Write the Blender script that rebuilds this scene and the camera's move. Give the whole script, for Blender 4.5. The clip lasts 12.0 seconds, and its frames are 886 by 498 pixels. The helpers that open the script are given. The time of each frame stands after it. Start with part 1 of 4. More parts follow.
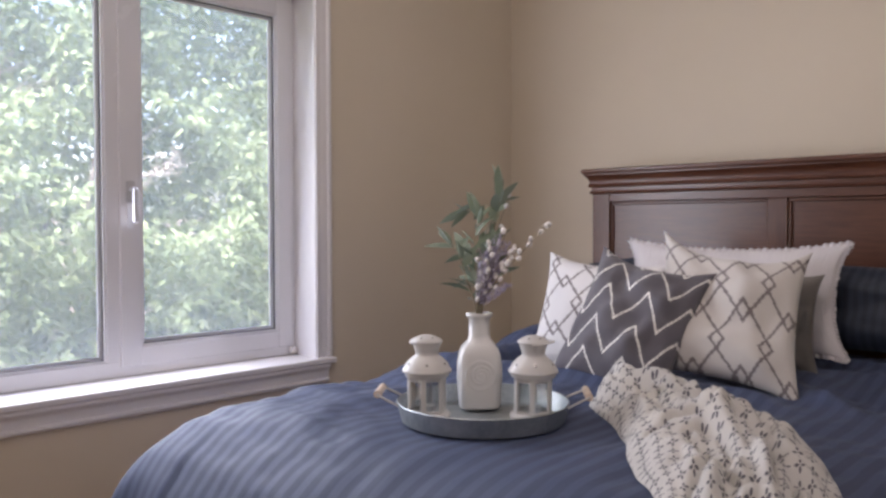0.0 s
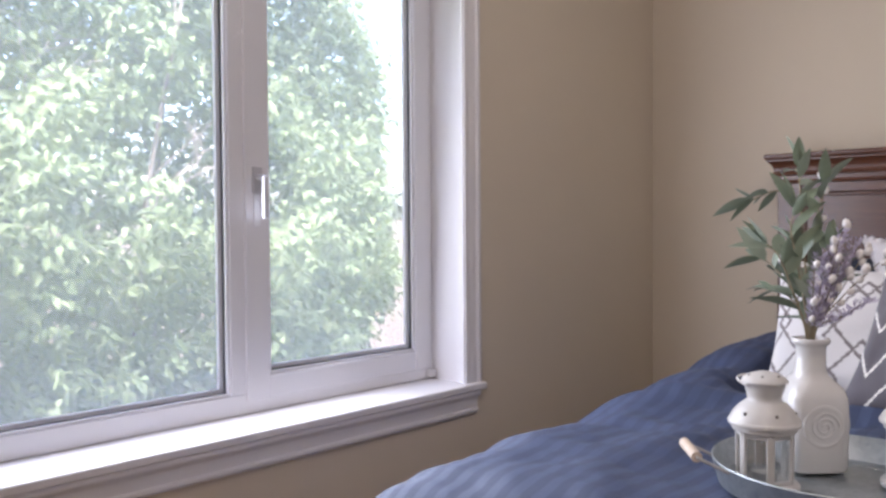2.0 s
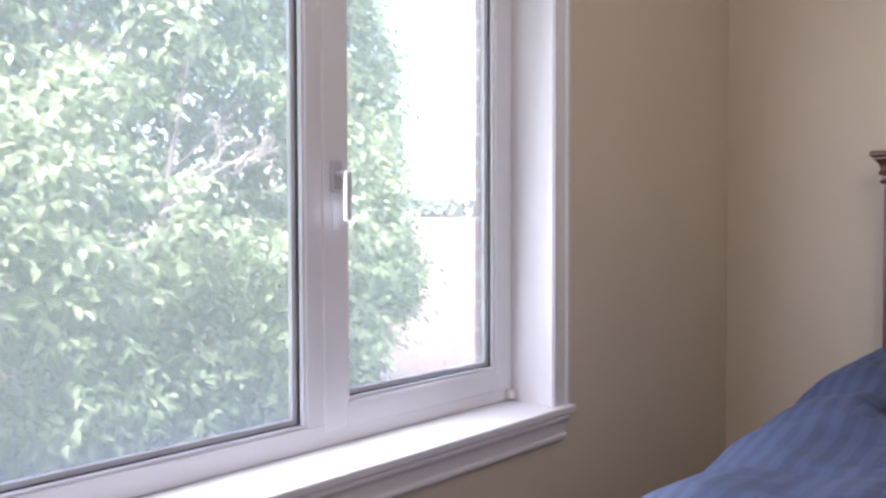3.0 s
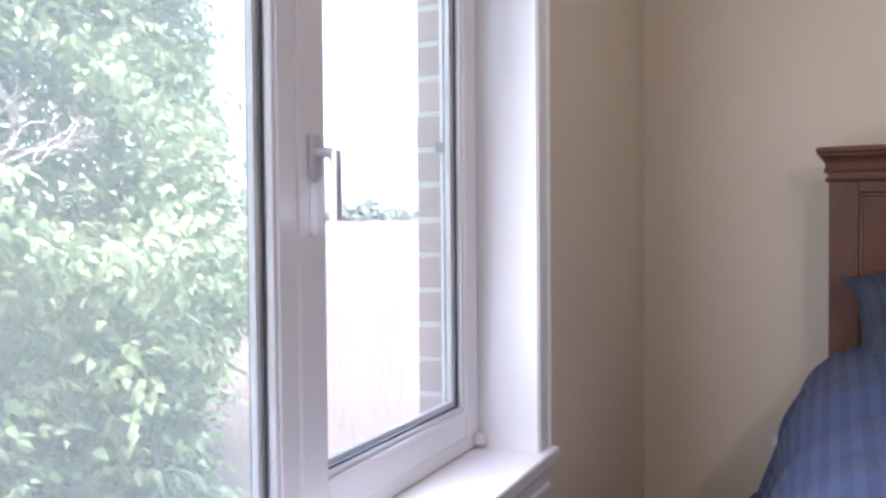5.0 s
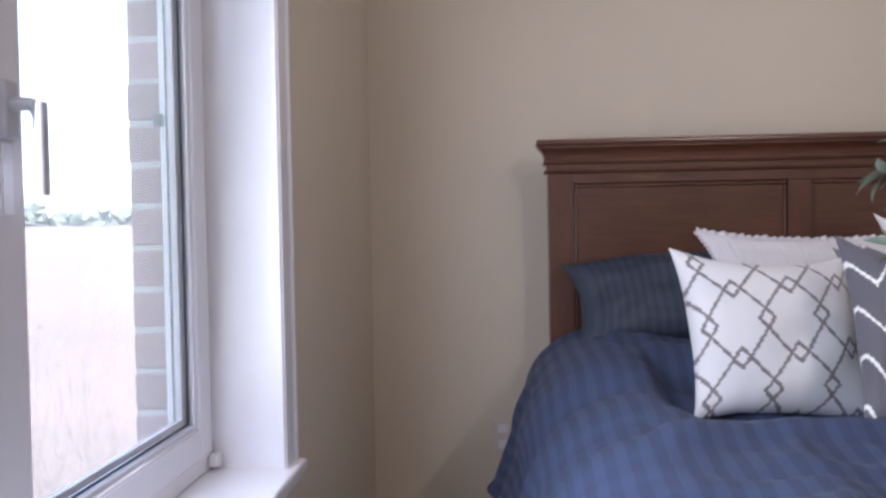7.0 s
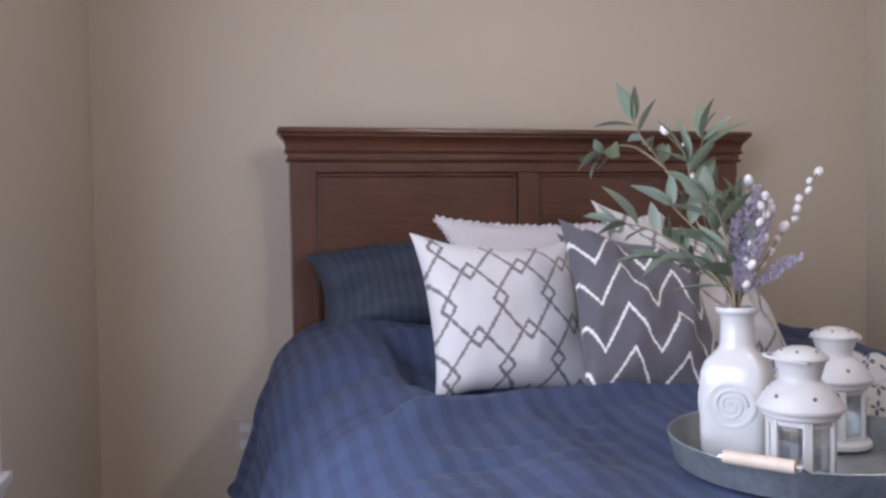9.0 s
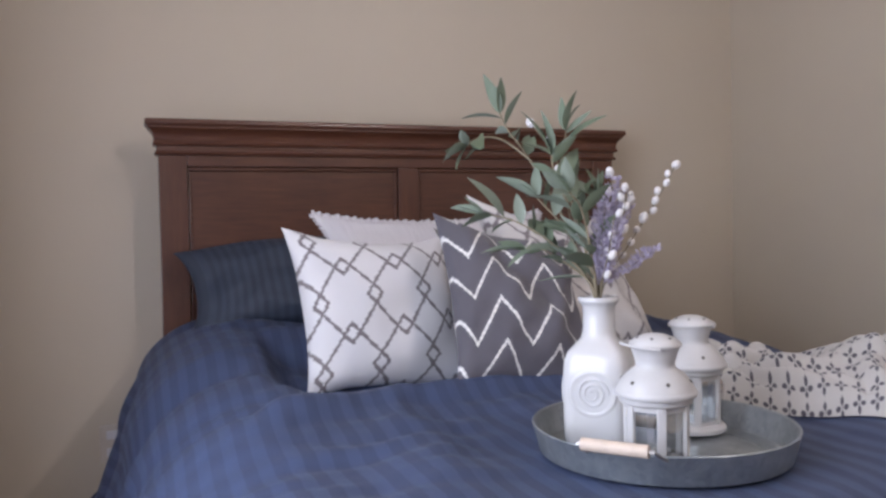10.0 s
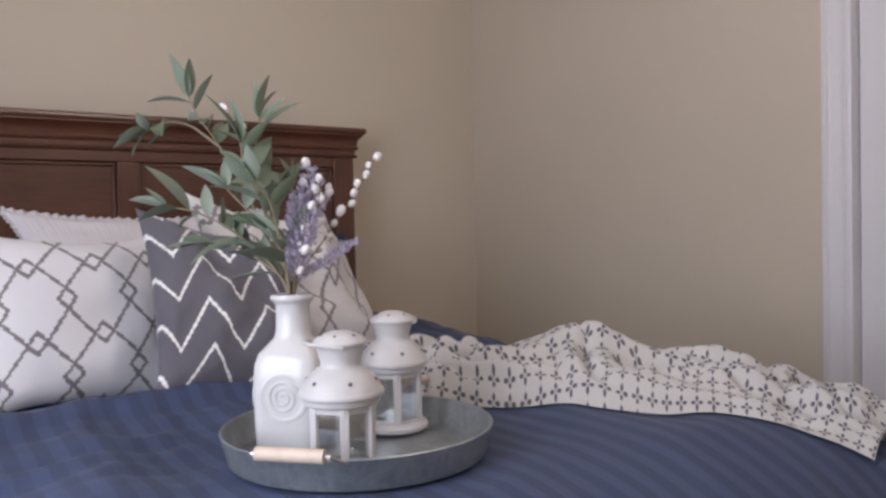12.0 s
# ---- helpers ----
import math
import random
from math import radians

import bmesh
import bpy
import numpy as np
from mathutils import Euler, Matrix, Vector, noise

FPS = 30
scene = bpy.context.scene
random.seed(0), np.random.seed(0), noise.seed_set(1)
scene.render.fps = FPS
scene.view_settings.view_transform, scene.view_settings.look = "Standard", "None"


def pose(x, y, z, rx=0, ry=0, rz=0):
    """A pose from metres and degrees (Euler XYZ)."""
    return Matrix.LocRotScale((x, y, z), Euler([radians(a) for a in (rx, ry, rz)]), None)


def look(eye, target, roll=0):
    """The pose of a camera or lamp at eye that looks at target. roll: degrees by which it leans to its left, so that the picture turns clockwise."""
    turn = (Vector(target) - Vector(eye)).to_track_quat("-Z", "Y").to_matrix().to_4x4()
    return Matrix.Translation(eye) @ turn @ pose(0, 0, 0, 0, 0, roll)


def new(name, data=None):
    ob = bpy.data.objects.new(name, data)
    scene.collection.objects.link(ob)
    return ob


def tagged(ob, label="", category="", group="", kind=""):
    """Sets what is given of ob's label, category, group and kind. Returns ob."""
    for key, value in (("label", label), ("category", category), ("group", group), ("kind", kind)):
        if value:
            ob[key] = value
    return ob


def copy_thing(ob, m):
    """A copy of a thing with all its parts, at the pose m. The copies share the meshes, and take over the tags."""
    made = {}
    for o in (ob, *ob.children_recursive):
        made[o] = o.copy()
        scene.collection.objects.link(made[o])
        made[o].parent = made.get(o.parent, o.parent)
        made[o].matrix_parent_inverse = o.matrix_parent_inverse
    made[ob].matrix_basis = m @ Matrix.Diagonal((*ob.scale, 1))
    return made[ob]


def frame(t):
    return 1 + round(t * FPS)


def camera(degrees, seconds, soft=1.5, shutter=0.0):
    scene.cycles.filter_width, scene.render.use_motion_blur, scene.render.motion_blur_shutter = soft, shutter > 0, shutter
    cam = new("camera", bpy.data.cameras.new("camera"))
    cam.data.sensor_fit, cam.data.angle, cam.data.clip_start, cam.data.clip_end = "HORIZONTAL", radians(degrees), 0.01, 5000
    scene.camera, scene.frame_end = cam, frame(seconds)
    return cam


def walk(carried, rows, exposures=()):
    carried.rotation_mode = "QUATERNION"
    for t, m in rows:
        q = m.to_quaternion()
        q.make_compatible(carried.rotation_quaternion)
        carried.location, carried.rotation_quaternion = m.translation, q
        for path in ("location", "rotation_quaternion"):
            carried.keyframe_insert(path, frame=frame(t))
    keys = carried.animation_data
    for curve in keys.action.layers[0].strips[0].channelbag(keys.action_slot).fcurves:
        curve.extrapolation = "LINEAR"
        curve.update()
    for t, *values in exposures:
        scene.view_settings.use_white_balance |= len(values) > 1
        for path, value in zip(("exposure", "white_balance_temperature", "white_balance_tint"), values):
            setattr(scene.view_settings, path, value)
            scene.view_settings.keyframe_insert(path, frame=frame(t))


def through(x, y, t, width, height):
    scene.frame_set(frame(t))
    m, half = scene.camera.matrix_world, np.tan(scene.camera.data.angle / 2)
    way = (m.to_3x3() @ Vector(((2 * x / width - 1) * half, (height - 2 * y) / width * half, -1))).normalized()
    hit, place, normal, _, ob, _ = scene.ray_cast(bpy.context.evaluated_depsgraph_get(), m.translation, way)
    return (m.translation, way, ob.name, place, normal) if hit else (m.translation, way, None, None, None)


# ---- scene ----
cam = camera(56.9, 12.0, soft=2.7)
PATH = [
    (0, (0.108, 0.001, 1.112), (-1.286, 1.434, 1.051), -0.1),
    (0.5, (-0.081, -0.021, 1.105), (-1.476, 1.41, 1.039), -0.1),
    (1, (-0.286, -0.023, 1.111), (-1.679, 1.41, 1.041), -0.2),
    (1.5, (-0.501, -0.01, 1.112), (-1.887, 1.429, 1.042), -0.2),
    (2, (-0.713, 0.006, 1.097), (-2.097, 1.449, 1.04), -0.4),
    (2.5, (-0.927, 0.012, 1.116), (-2.305, 1.46, 1.054), -0.3),
    (4.5, (-1.742, 0.102, 1.109), (-2.773, 1.816, 1.059), -0.4),
    (5, (-1.869, 0.163, 1.112), (-2.733, 1.966, 1.056), -0.5),
    (5.5, (-1.925, 0.201, 1.106), (-2.644, 2.067, 1.054), -0.7),
    (6, (-1.991, 0.252, 1.104), (-2.531, 2.177, 1.041), -0.7),
    (6.5, (-2.021, 0.292, 1.097), (-2.366, 2.261, 1.033), -0.8),
    (7, (-2.034, 0.317, 1.075), (-2.18, 2.311, 1.02), -1.0),
    (9, (-2.022, 0.361, 1.026), (-1.556, 2.305, 0.972), -1.0),
    (9.5, (-1.999, 0.361, 1.018), (-1.41, 2.271, 0.963), -1.1),
    (10, (-1.966, 0.373, 1.01), (-1.256, 2.242, 0.953), -1.1),
    (10.5, (-1.932, 0.375, 1.003), (-1.106, 2.196, 0.945), -1.2),
    (11, (-1.898, 0.376, 0.998), (-0.955, 2.138, 0.939), -1.2),
    (11.5, (-1.854, 0.377, 0.992), (-0.794, 2.072, 0.935), -1.3),
    (12, (-1.809, 0.378, 0.991), (-0.628, 1.992, 0.931), -1.3),
]
walk(cam, [(t, look(eye, target, roll)) for t, eye, target, roll in PATH],
     exposures=[(0, 3.34, 6550, 21), (2.5, 3.46, 6350, 20), (4.5, 3.50, 6250, 20), (6.5, 3.36, 6050, 20), (9, 3.32, 6020, 21), (12, 3.23, 6420, 21)])

# ---- world, lamps ----
world = bpy.data.worlds.new("sky")
scene.world = world
world.use_nodes = True
wn = world.node_tree
sky = wn.nodes.new("ShaderNodeTexSky")
sky.sky_type = 'NISHITA'
sky.sun_disc = False
sky.sun_elevation, sky.sun_rotation = radians(55), radians(144)
sky.air_density, sky.dust_density, sky.ozone_density = 1.0, 4.0, 1.0
wn.links.new(sky.outputs[0], wn.nodes["Background"].inputs[0])
wn.nodes["Background"].inputs[1].default_value = 0.15

sun = new("sun", bpy.data.lights.new("sun", 'SUN'))
sun.data.energy, sun.data.angle, sun.data.color = 2.75, radians(40), (1.0, 0.975, 0.94)
sun.matrix_world = look((16, -22, 40), (0, 0, 0))

spot = new("spotlight_lamp", bpy.data.lights.new("spotlight_lamp", 'SPOT'))
spot.data.energy, spot.data.shadow_soft_size, spot.data.color = 5.6, 0.045, (1.0, 0.92, 0.83)
spot.data.spot_size, spot.data.spot_blend = radians(80), 1.0
spot.matrix_world = look((-0.45, -0.65, 2.52), (-1.75, 3.00, 1.15))
# added, unseen overhead fill that lifts the window wall and right side
lamp = new("fill_lamp", bpy.data.lights.new("fill_lamp", 'POINT'))
lamp.data.energy, lamp.data.shadow_soft_size, lamp.data.color = 0.95, 0.06, (1.0, 0.90, 0.80)
lamp.location = (-0.75, 1.15, 2.50)

daylight = new("window_daylight", bpy.data.lights.new("window_daylight", 'AREA'))
daylight.data.shape, daylight.data.size, daylight.data.size_y = 'RECTANGLE', 1.25, 1.25
daylight.data.energy, daylight.data.color = 3.5, (0.85, 0.92, 1.0)
daylight.matrix_world = look((-2.58, 1.02, 1.32), (0, 1.05, 1.1))


# ---- materials ----
class Mat:
    """A node material with a principled shader and small helpers."""

    def __init__(self, name, rough=0.6, metal=0.0, colour=(0.5, 0.5, 0.5)):
        self.m = bpy.data.materials.new(name)
        self.m.use_nodes = True
        self.t = self.m.node_tree
        self.b = self.t.nodes["Principled BSDF"]
        self.b.inputs["Base Color"].default_value = (*colour, 1)
        self.b.inputs["Roughness"].default_value = rough
        self.b.inputs["Metallic"].default_value = metal

    def node(self, kind, **kw):
        n = self.t.nodes.new(kind)
        for k, v in kw.items():
            n.inputs[k.replace("_", " ")].default_value = v
        return n

    def link(self, a, b):
        self.t.links.new(a, b)

    def coord(self, which="Object"):
        return self.node("ShaderNodeTexCoord").outputs[which]

    def noise(self, scale, detail=4.0, rough=0.55, vec=None, stretch=None):
        v = vec or self.coord()
        if stretch:
            mp = self.node("ShaderNodeMapping")
            mp.inputs["Scale"].default_value = stretch
            self.link(v, mp.inputs[0])
            v = mp.outputs[0]
        n = self.node("ShaderNodeTexNoise", Scale=scale, Detail=detail, Roughness=rough)
        self.link(v, n.inputs["Vector"])
        return n.outputs["Fac"]

    def ramp(self, fac, stops):
        r = self.node("ShaderNodeValToRGB")
        e = r.color_ramp.elements
        while len(e) < len(stops):
            e.new(0.5)
        for el, (p, c) in zip(e, stops):
            el.position, el.color = p, (*c, 1)
        self.link(fac, r.inputs[0])
        return r.outputs[0]

    def mix(self, fac, a, b):
        n = self.t.nodes.new("ShaderNodeMix")
        n.data_type = 'RGBA'
        for sock, v in ((n.inputs[0], fac), (n.inputs[6], a), (n.inputs[7], b)):
            if isinstance(v, bpy.types.NodeSocket):
                self.link(v, sock)
            elif isinstance(v, tuple):
                sock.default_value = (*v, 1)
            else:
                sock.default_value = v
        return n.outputs[2]

    def math(self, op, a, b=0.0, c=0.0):
        n = self.t.nodes.new("ShaderNodeMath")
        n.operation = op
        for sock, v in zip(n.inputs, (a, b, c)):
            if isinstance(v, bpy.types.NodeSocket):
                self.link(v, sock)
            else:
                sock.default_value = v
        return n.outputs[0]

    def colour(self, sock):
        self.link(sock, self.b.inputs["Base Color"])
        return self

    def rough(self, sock):
        self.link(sock, self.b.inputs["Roughness"])
        return self

    def bump(self, sock, strength=0.2, distance=0.002):
        n = self.node("ShaderNodeBump", Strength=strength, Distance=distance)
        self.link(sock, n.inputs["Height"])
        self.link(n.outputs[0], self.b.inputs["Normal"])
        return self

    def uv(self):
        s = self.node("ShaderNodeSeparateXYZ")
        self.link(self.coord("UV"), s.inputs[0])
        return s.outputs[0], s.outputs[1]


def plain(name, colour, rough=0.5, metal=0.0, vary=0.08, scale=8.0, fine=200.0, bump=0.05, dist=0.001):
    """Colour with two scales of variation and a fine relief."""
    m = Mat(name, rough, metal)
    a = tuple(c * (1 - vary) for c in colour)
    b = tuple(min(1, c * (1 + vary)) for c in colour)
    big = m.noise(scale, 5)
    small = m.noise(fine, 3)
    m.colour(m.ramp(m.math('ADD', m.math('MULTIPLY', big, 0.7), m.math('MULTIPLY', small, 0.3)), [(0.3, a), (0.7, b)]))
    m.rough(m.math('ADD', m.math('MULTIPLY', big, 0.16), rough - 0.08))
    m.bump(small, bump, dist)
    return m


M_WALL = plain("taupe_wall_paint", (0.61, 0.53, 0.425), 0.62, vary=0.035, scale=1.6, fine=420, bump=0.12, dist=0.0008).m
M_CEIL = plain("ceiling_paint", (0.78, 0.77, 0.74), 0.8, vary=0.03, bump=0.15).m
M_FLOOR = plain("floor_boards", (0.30, 0.20, 0.12), 0.4, vary=0.2, scale=5).m
M_TRIM = plain("white_trim_paint", (0.72, 0.70, 0.715), 0.32, vary=0.025, scale=6, fine=90, bump=0.04).m
M_PVC = plain("white_window_plastic", (0.70, 0.69, 0.715), 0.25, vary=0.02, scale=5, fine=160, bump=0.02).m
M_GASKET = plain("black_rubber_gasket", (0.040, 0.043, 0.058), 0.45, vary=0.2).m
M_SPACER = plain("pale_grey_spacer", (0.74, 0.75, 0.78), 0.4, 0.0).m
M_HANDLE = plain("silver_grey_handle_enamel", (0.50, 0.50, 0.53), 0.45, 0.2, vary=0.02, bump=0.0).m
M_WHITE_CERAMIC = plain("white_glazed_ceramic", (0.60, 0.59, 0.585), 0.12, vary=0.015, scale=9, bump=0.03, fine=60).m
M_LANTERN = plain("white_enamelled_metal", (0.56, 0.545, 0.535), 0.38, vary=0.03, scale=20, fine=150, bump=0.05).m
M_HOLE = plain("dark_punched_hole", (0.10, 0.09, 0.08), 0.8).m
M_WAX = plain("tea_light_wax", (0.75, 0.72, 0.66), 0.5).m
M_TIN = plain("tea_light_tin", (0.6, 0.6, 0.62), 0.3, 0.9).m
M_PEG = plain("pale_turned_wood", (0.64, 0.52, 0.42), 0.5, vary=0.12, scale=30).m
M_WIRE = plain("galvanised_steel_wire", (0.52, 0.50, 0.48), 0.4, 0.6).m
M_SOCKET = plain("outlet_plate_plastic", (0.60, 0.53, 0.46), 0.3).m


def zinc():
    m = Mat("galvanised_zinc", 0.42, 0.85)
    v = m.node("ShaderNodeTexVoronoi", Scale=110.0)
    m.link(m.coord(), v.inputs["Vector"])
    n = m.noise(14, 5)
    f = m.math('ADD', m.math('MULTIPLY', v.outputs["Color"], 0.22), m.math('MULTIPLY', n, 0.78))
    m.colour(m.ramp(f, [(0.2, (0.24, 0.27, 0.29)), (0.8, (0.52, 0.55, 0.56))]))
    m.rough(m.math('ADD', m.math('MULTIPLY', f, 0.25), 0.33))
    m.bump(f, 0.12, 0.001)
    return m.m


M_ZINC = zinc()


def mahogany(name, stretch):
    m = Mat(name, 0.33)
    g = m.noise(9, 7, 0.65, stretch=stretch)
    blotch = m.noise(5, 4)
    f = m.math('ADD', m.math('MULTIPLY', g, 0.6), m.math('MULTIPLY', blotch, 0.4))
    m.colour(m.ramp(f, [(0.28, (0.050, 0.017, 0.010)), (0.5, (0.095, 0.034, 0.018)), (0.72, (0.145, 0.056, 0.028))]))
    m.rough(m.math('ADD', m.math('MULTIPLY', g, 0.18), 0.25))
    m.bump(g, 0.06, 0.001)
    m.b.inputs["Coat Weight"].default_value = 0.25
    m.b.inputs["Coat Roughness"].default_value = 0.25
    return m.m


M_WOOD_X = mahogany("mahogany_lengthwise", (0.8, 9, 9))
M_WOOD_Z = mahogany("mahogany_upright", (9, 9, 0.8))


def satin_stripe(name, period, light_a, light_b, dark_a, dark_b):
    m = Mat(name, 0.6)
    u, v = m.uv()
    wob = m.math('MULTIPLY', m.math('SUBTRACT', m.noise(6, 2), 0.5), 0.006)
    f = m.math('FRACT', m.math('DIVIDE', m.math('ADD', u, wob), period))
    s = m.math('LESS_THAN', f, 0.5)
    n = m.noise(3, 4)
    light = m.mix(n, light_a, light_b)
    dark = m.mix(n, dark_a, dark_b)
    m.colour(m.mix(s, dark, light))
    m.rough(m.math('MULTIPLY_ADD', s, -0.09, 0.70))
    weave = m.noise(900, 2)
    m.bump(m.math('ADD', weave, m.noise(26, 4)), 0.25, 0.0022)
    m.b.inputs["Sheen Weight"].default_value = 0.04
    m.b.inputs["Sheen Roughness"].default_value = 0.4
    return m.m


M_NAVY = satin_stripe("navy_satin_stripe", 0.046, (0.041, 0.060, 0.126), (0.052, 0.075, 0.153), (0.032, 0.046, 0.096), (0.042, 0.058, 0.120))
M_NAVY_CASE = satin_stripe("navy_pillow_satin", 0.030, (0.026, 0.036, 0.060), (0.035, 0.047, 0.076), (0.021, 0.029, 0.049), (0.029, 0.039, 0.064))


def snapped(m, sock, cell):
    return m.math('MULTIPLY', m.math('ADD', m.math('FLOOR', m.math('DIVIDE', sock, cell)), 0.5), cell)


def cloth_finish(m, strength=0.3, sheen=0.2):
    m.bump(m.math('ADD', m.noise(700, 2), m.math('MULTIPLY', m.noise(30, 4), 1.5)), strength, 0.0018)
    m.b.inputs["Sheen Weight"].default_value = sheen
    m.b.inputs["Roughness"].default_value = 0.85
    return m.m


def diamond_print(name, white, node, a, b, first=1):
    """A lattice of stepped lines along a and b, a small open diamond at every node."""
    m = Mat(name, 0.85)
    u, v = m.uv()
    x = snapped(m, m.math('SUBTRACT', u, node[0]), 0.0048)
    y = snapped(m, m.math('SUBTRACT', v, node[1]), 0.0048)
    det = a[0] * b[1] - a[1] * b[0]
    s = m.math('ADD', m.math('MULTIPLY', x, b[1] / det), m.math('MULTIPLY', y, -b[0] / det))
    t = m.math('ADD', m.math('MULTIPLY', x, -a[1] / det), m.math('MULTIPLY', y, a[0] / det))
    r, w = 0.14, 0.037
    ds, dt = m.math('SUBTRACT', s, m.math('ROUND', s)), m.math('SUBTRACT', t, m.math('ROUND', t))
    big = m.math('MAXIMUM', m.math('ABSOLUTE', ds), m.math('ABSOLUTE', dt))
    ring = m.math('LESS_THAN', m.math('ABSOLUTE', m.math('SUBTRACT', big, r)), w)

    def links(along, across, off):
        """Straight steps from tip to tip; they swap sides from node to node."""
        odd = m.math('MODULO', m.math('ABSOLUTE', m.math('ADD', m.math('FLOOR', along), m.math('ROUND', across))), 2.0)
        side = m.math('MULTIPLY_ADD', m.math('GREATER_THAN', odd, 0.5), 2 * r * first, -r * first)
        near = m.math('LESS_THAN', m.math('ABSOLUTE', m.math('SUBTRACT', off, side)), w)
        far = m.math('LESS_THAN', m.math('ABSOLUTE', m.math('SUBTRACT', m.math('FRACT', along), 0.5)), 0.5 - r)
        return m.math('MULTIPLY', near, far)

    mask = m.math('MAXIMUM', ring, m.math('MAXIMUM', links(s, t, dt), links(t, s, ds)))
    n = m.noise(12, 4)
    m.colour(m.mix(mask, m.mix(n, tuple(c * 0.94 for c in white), white), m.mix(n, (0.17, 0.145, 0.150), (0.24, 0.210, 0.215))))
    return cloth_finish(m)


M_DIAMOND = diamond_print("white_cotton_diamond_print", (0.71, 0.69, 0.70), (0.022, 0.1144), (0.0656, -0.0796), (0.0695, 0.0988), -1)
# same cotton, white lowered to put this cushion's dimmer light into the colour
M_DIAMOND_DIM = diamond_print("white_cotton_diamond_print_shifted_dimmed", (0.60, 0.57, 0.55), (-0.0083, 0.0637), (0.0694, -0.0877), (0.0635, 0.0952))


def chevron_print():
    m = Mat("grey_cotton_zigzag", 0.85)
    u, v = m.uv()
    x, y = snapped(m, u, 0.0035), snapped(m, v, 0.0035)
    tri = m.math('PINGPONG', m.math('ADD', x, 0.018), 0.074)
    y2 = m.math('ADD', y, m.math('MULTIPLY', tri, -1.42))
    f = m.math('FRACT', m.math('DIVIDE', m.math('ADD', y2, 0.033), 0.104))
    mask = m.math('LESS_THAN', f, 0.105)
    n = m.noise(12, 4)
    m.colour(m.mix(mask, m.mix(n, (0.095, 0.088, 0.105), (0.13, 0.12, 0.14)), (0.78, 0.76, 0.73)))
    return cloth_finish(m)


M_CHEVRON = chevron_print()


def ruched():
    m = Mat("white_ruched_cotton", 0.85)
    u, v = m.uv()
    w = m.noise(1.0, 5, 0.6, m.coord("UV"), (110, 9, 1))
    m.colour(m.mix(w, (0.58, 0.55, 0.575), (0.72, 0.69, 0.71)))
    m.bump(w, 0.8, 0.006)
    return m.m


M_RUCHED = ruched()
M_GREY_CLOTH = cloth_finish(plain("warm_grey_satin_cloth", (0.16, 0.145, 0.135), 0.6, vary=0.15, scale=14))


def petal_print():
    m = Mat("cream_cotton_petal_print", 0.9)
    u, v = m.uv()
    cell = 0.0325
    fx = m.math('SUBTRACT', m.math('FRACT', m.math('DIVIDE', u, cell)), 0.5)
    row = m.math('DIVIDE', v, cell)
    fy = m.math('SUBTRACT', m.math('FRACT', row), 0.5)
    ax, ay = m.math('ABSOLUTE', fx), m.math('ABSOLUTE', fy)

    def petal(p, q):
        d1 = m.math('POWER', m.math('DIVIDE', m.math('SUBTRACT', p, 0.23), 0.15), 2.0)
        d2 = m.math('POWER', m.math('DIVIDE', q, 0.10), 2.0)
        return m.math('LESS_THAN', m.math('ADD', d1, d2), 1.0)

    stemline = m.math('MULTIPLY', m.math('LESS_THAN', ax, 0.016), m.math('LESS_THAN', ay, 0.44))
    mask = m.math('MAXIMUM', m.math('MAXIMUM', petal(ax, ay), petal(ay, ax)), stemline)
    n = m.noise(15, 4)
    m.colour(m.mix(mask, m.mix(n, (0.47, 0.45, 0.425), (0.57, 0.55, 0.53)), m.mix(n, (0.075, 0.07, 0.085), (0.13, 0.12, 0.14))))
    return cloth_finish(m, 0.35)


M_PETAL = petal_print()


def leaf_mat(name, stops, rough=0.55, through=0.25):
    m = Mat(name, rough)
    info = m.node("ShaderNodeNewGeometry")
    obj = m.node("ShaderNodeObjectInfo")
    r = m.math('FRACT', m.math('ADD', info.outputs["Random Per Island"], obj.outputs["Random"]))
    m.colour(m.ramp(m.math('ADD', m.math('MULTIPLY', r, 0.8), m.math('MULTIPLY', m.noise(40, 3), 0.2)), stops))
    tr = m.node("ShaderNodeBsdfTranslucent")
    tr.inputs[0].default_value = (*stops[-1][1], 1)
    mx = m.node("ShaderNodeMixShader", Fac=through)
    out = m.t.nodes["Material Output"]
    m.link(m.b.outputs[0], mx.inputs[1])
    m.link(tr.outputs[0], mx.inputs[2])
    m.link(mx.outputs[0], out.inputs[0])
    return m.m


M_LEAF = leaf_mat("shrub_leaf", [(0.0, (0.115, 0.172, 0.082)), (0.5, (0.168, 0.232, 0.122)), (1.0, (0.232, 0.285, 0.160))], 0.72, 0.40)
M_TWIG = plain("pale_dry_twig", (0.27, 0.24, 0.23), 0.85, vary=0.25, scale=20, bump=0.4).m
M_BARK = plain("grey_bark", (0.14, 0.12, 0.115), 0.85, vary=0.3, scale=20, bump=0.4).m
M_EUCA = leaf_mat("grey_green_cloth_leaf", [(0.0, (0.095, 0.115, 0.062)), (0.5, (0.160, 0.205, 0.140)), (1.0, (0.29, 0.335, 0.275))], 0.6, 0.15)
M_STEM = plain("olive_stem", (0.22, 0.18, 0.115), 0.7, vary=0.2, scale=40).m
M_CATKIN = plain("white_catkin_fluff", (0.78, 0.75, 0.74), 0.9, vary=0.06, scale=90, bump=0.5, fine=600, dist=0.002).m
M_LAVENDER = leaf_mat("lavender_blossom", [(0.0, (0.34, 0.29, 0.40)), (0.5, (0.46, 0.41, 0.53)), (1.0, (0.58, 0.53, 0.64))], 0.8, 0.2)
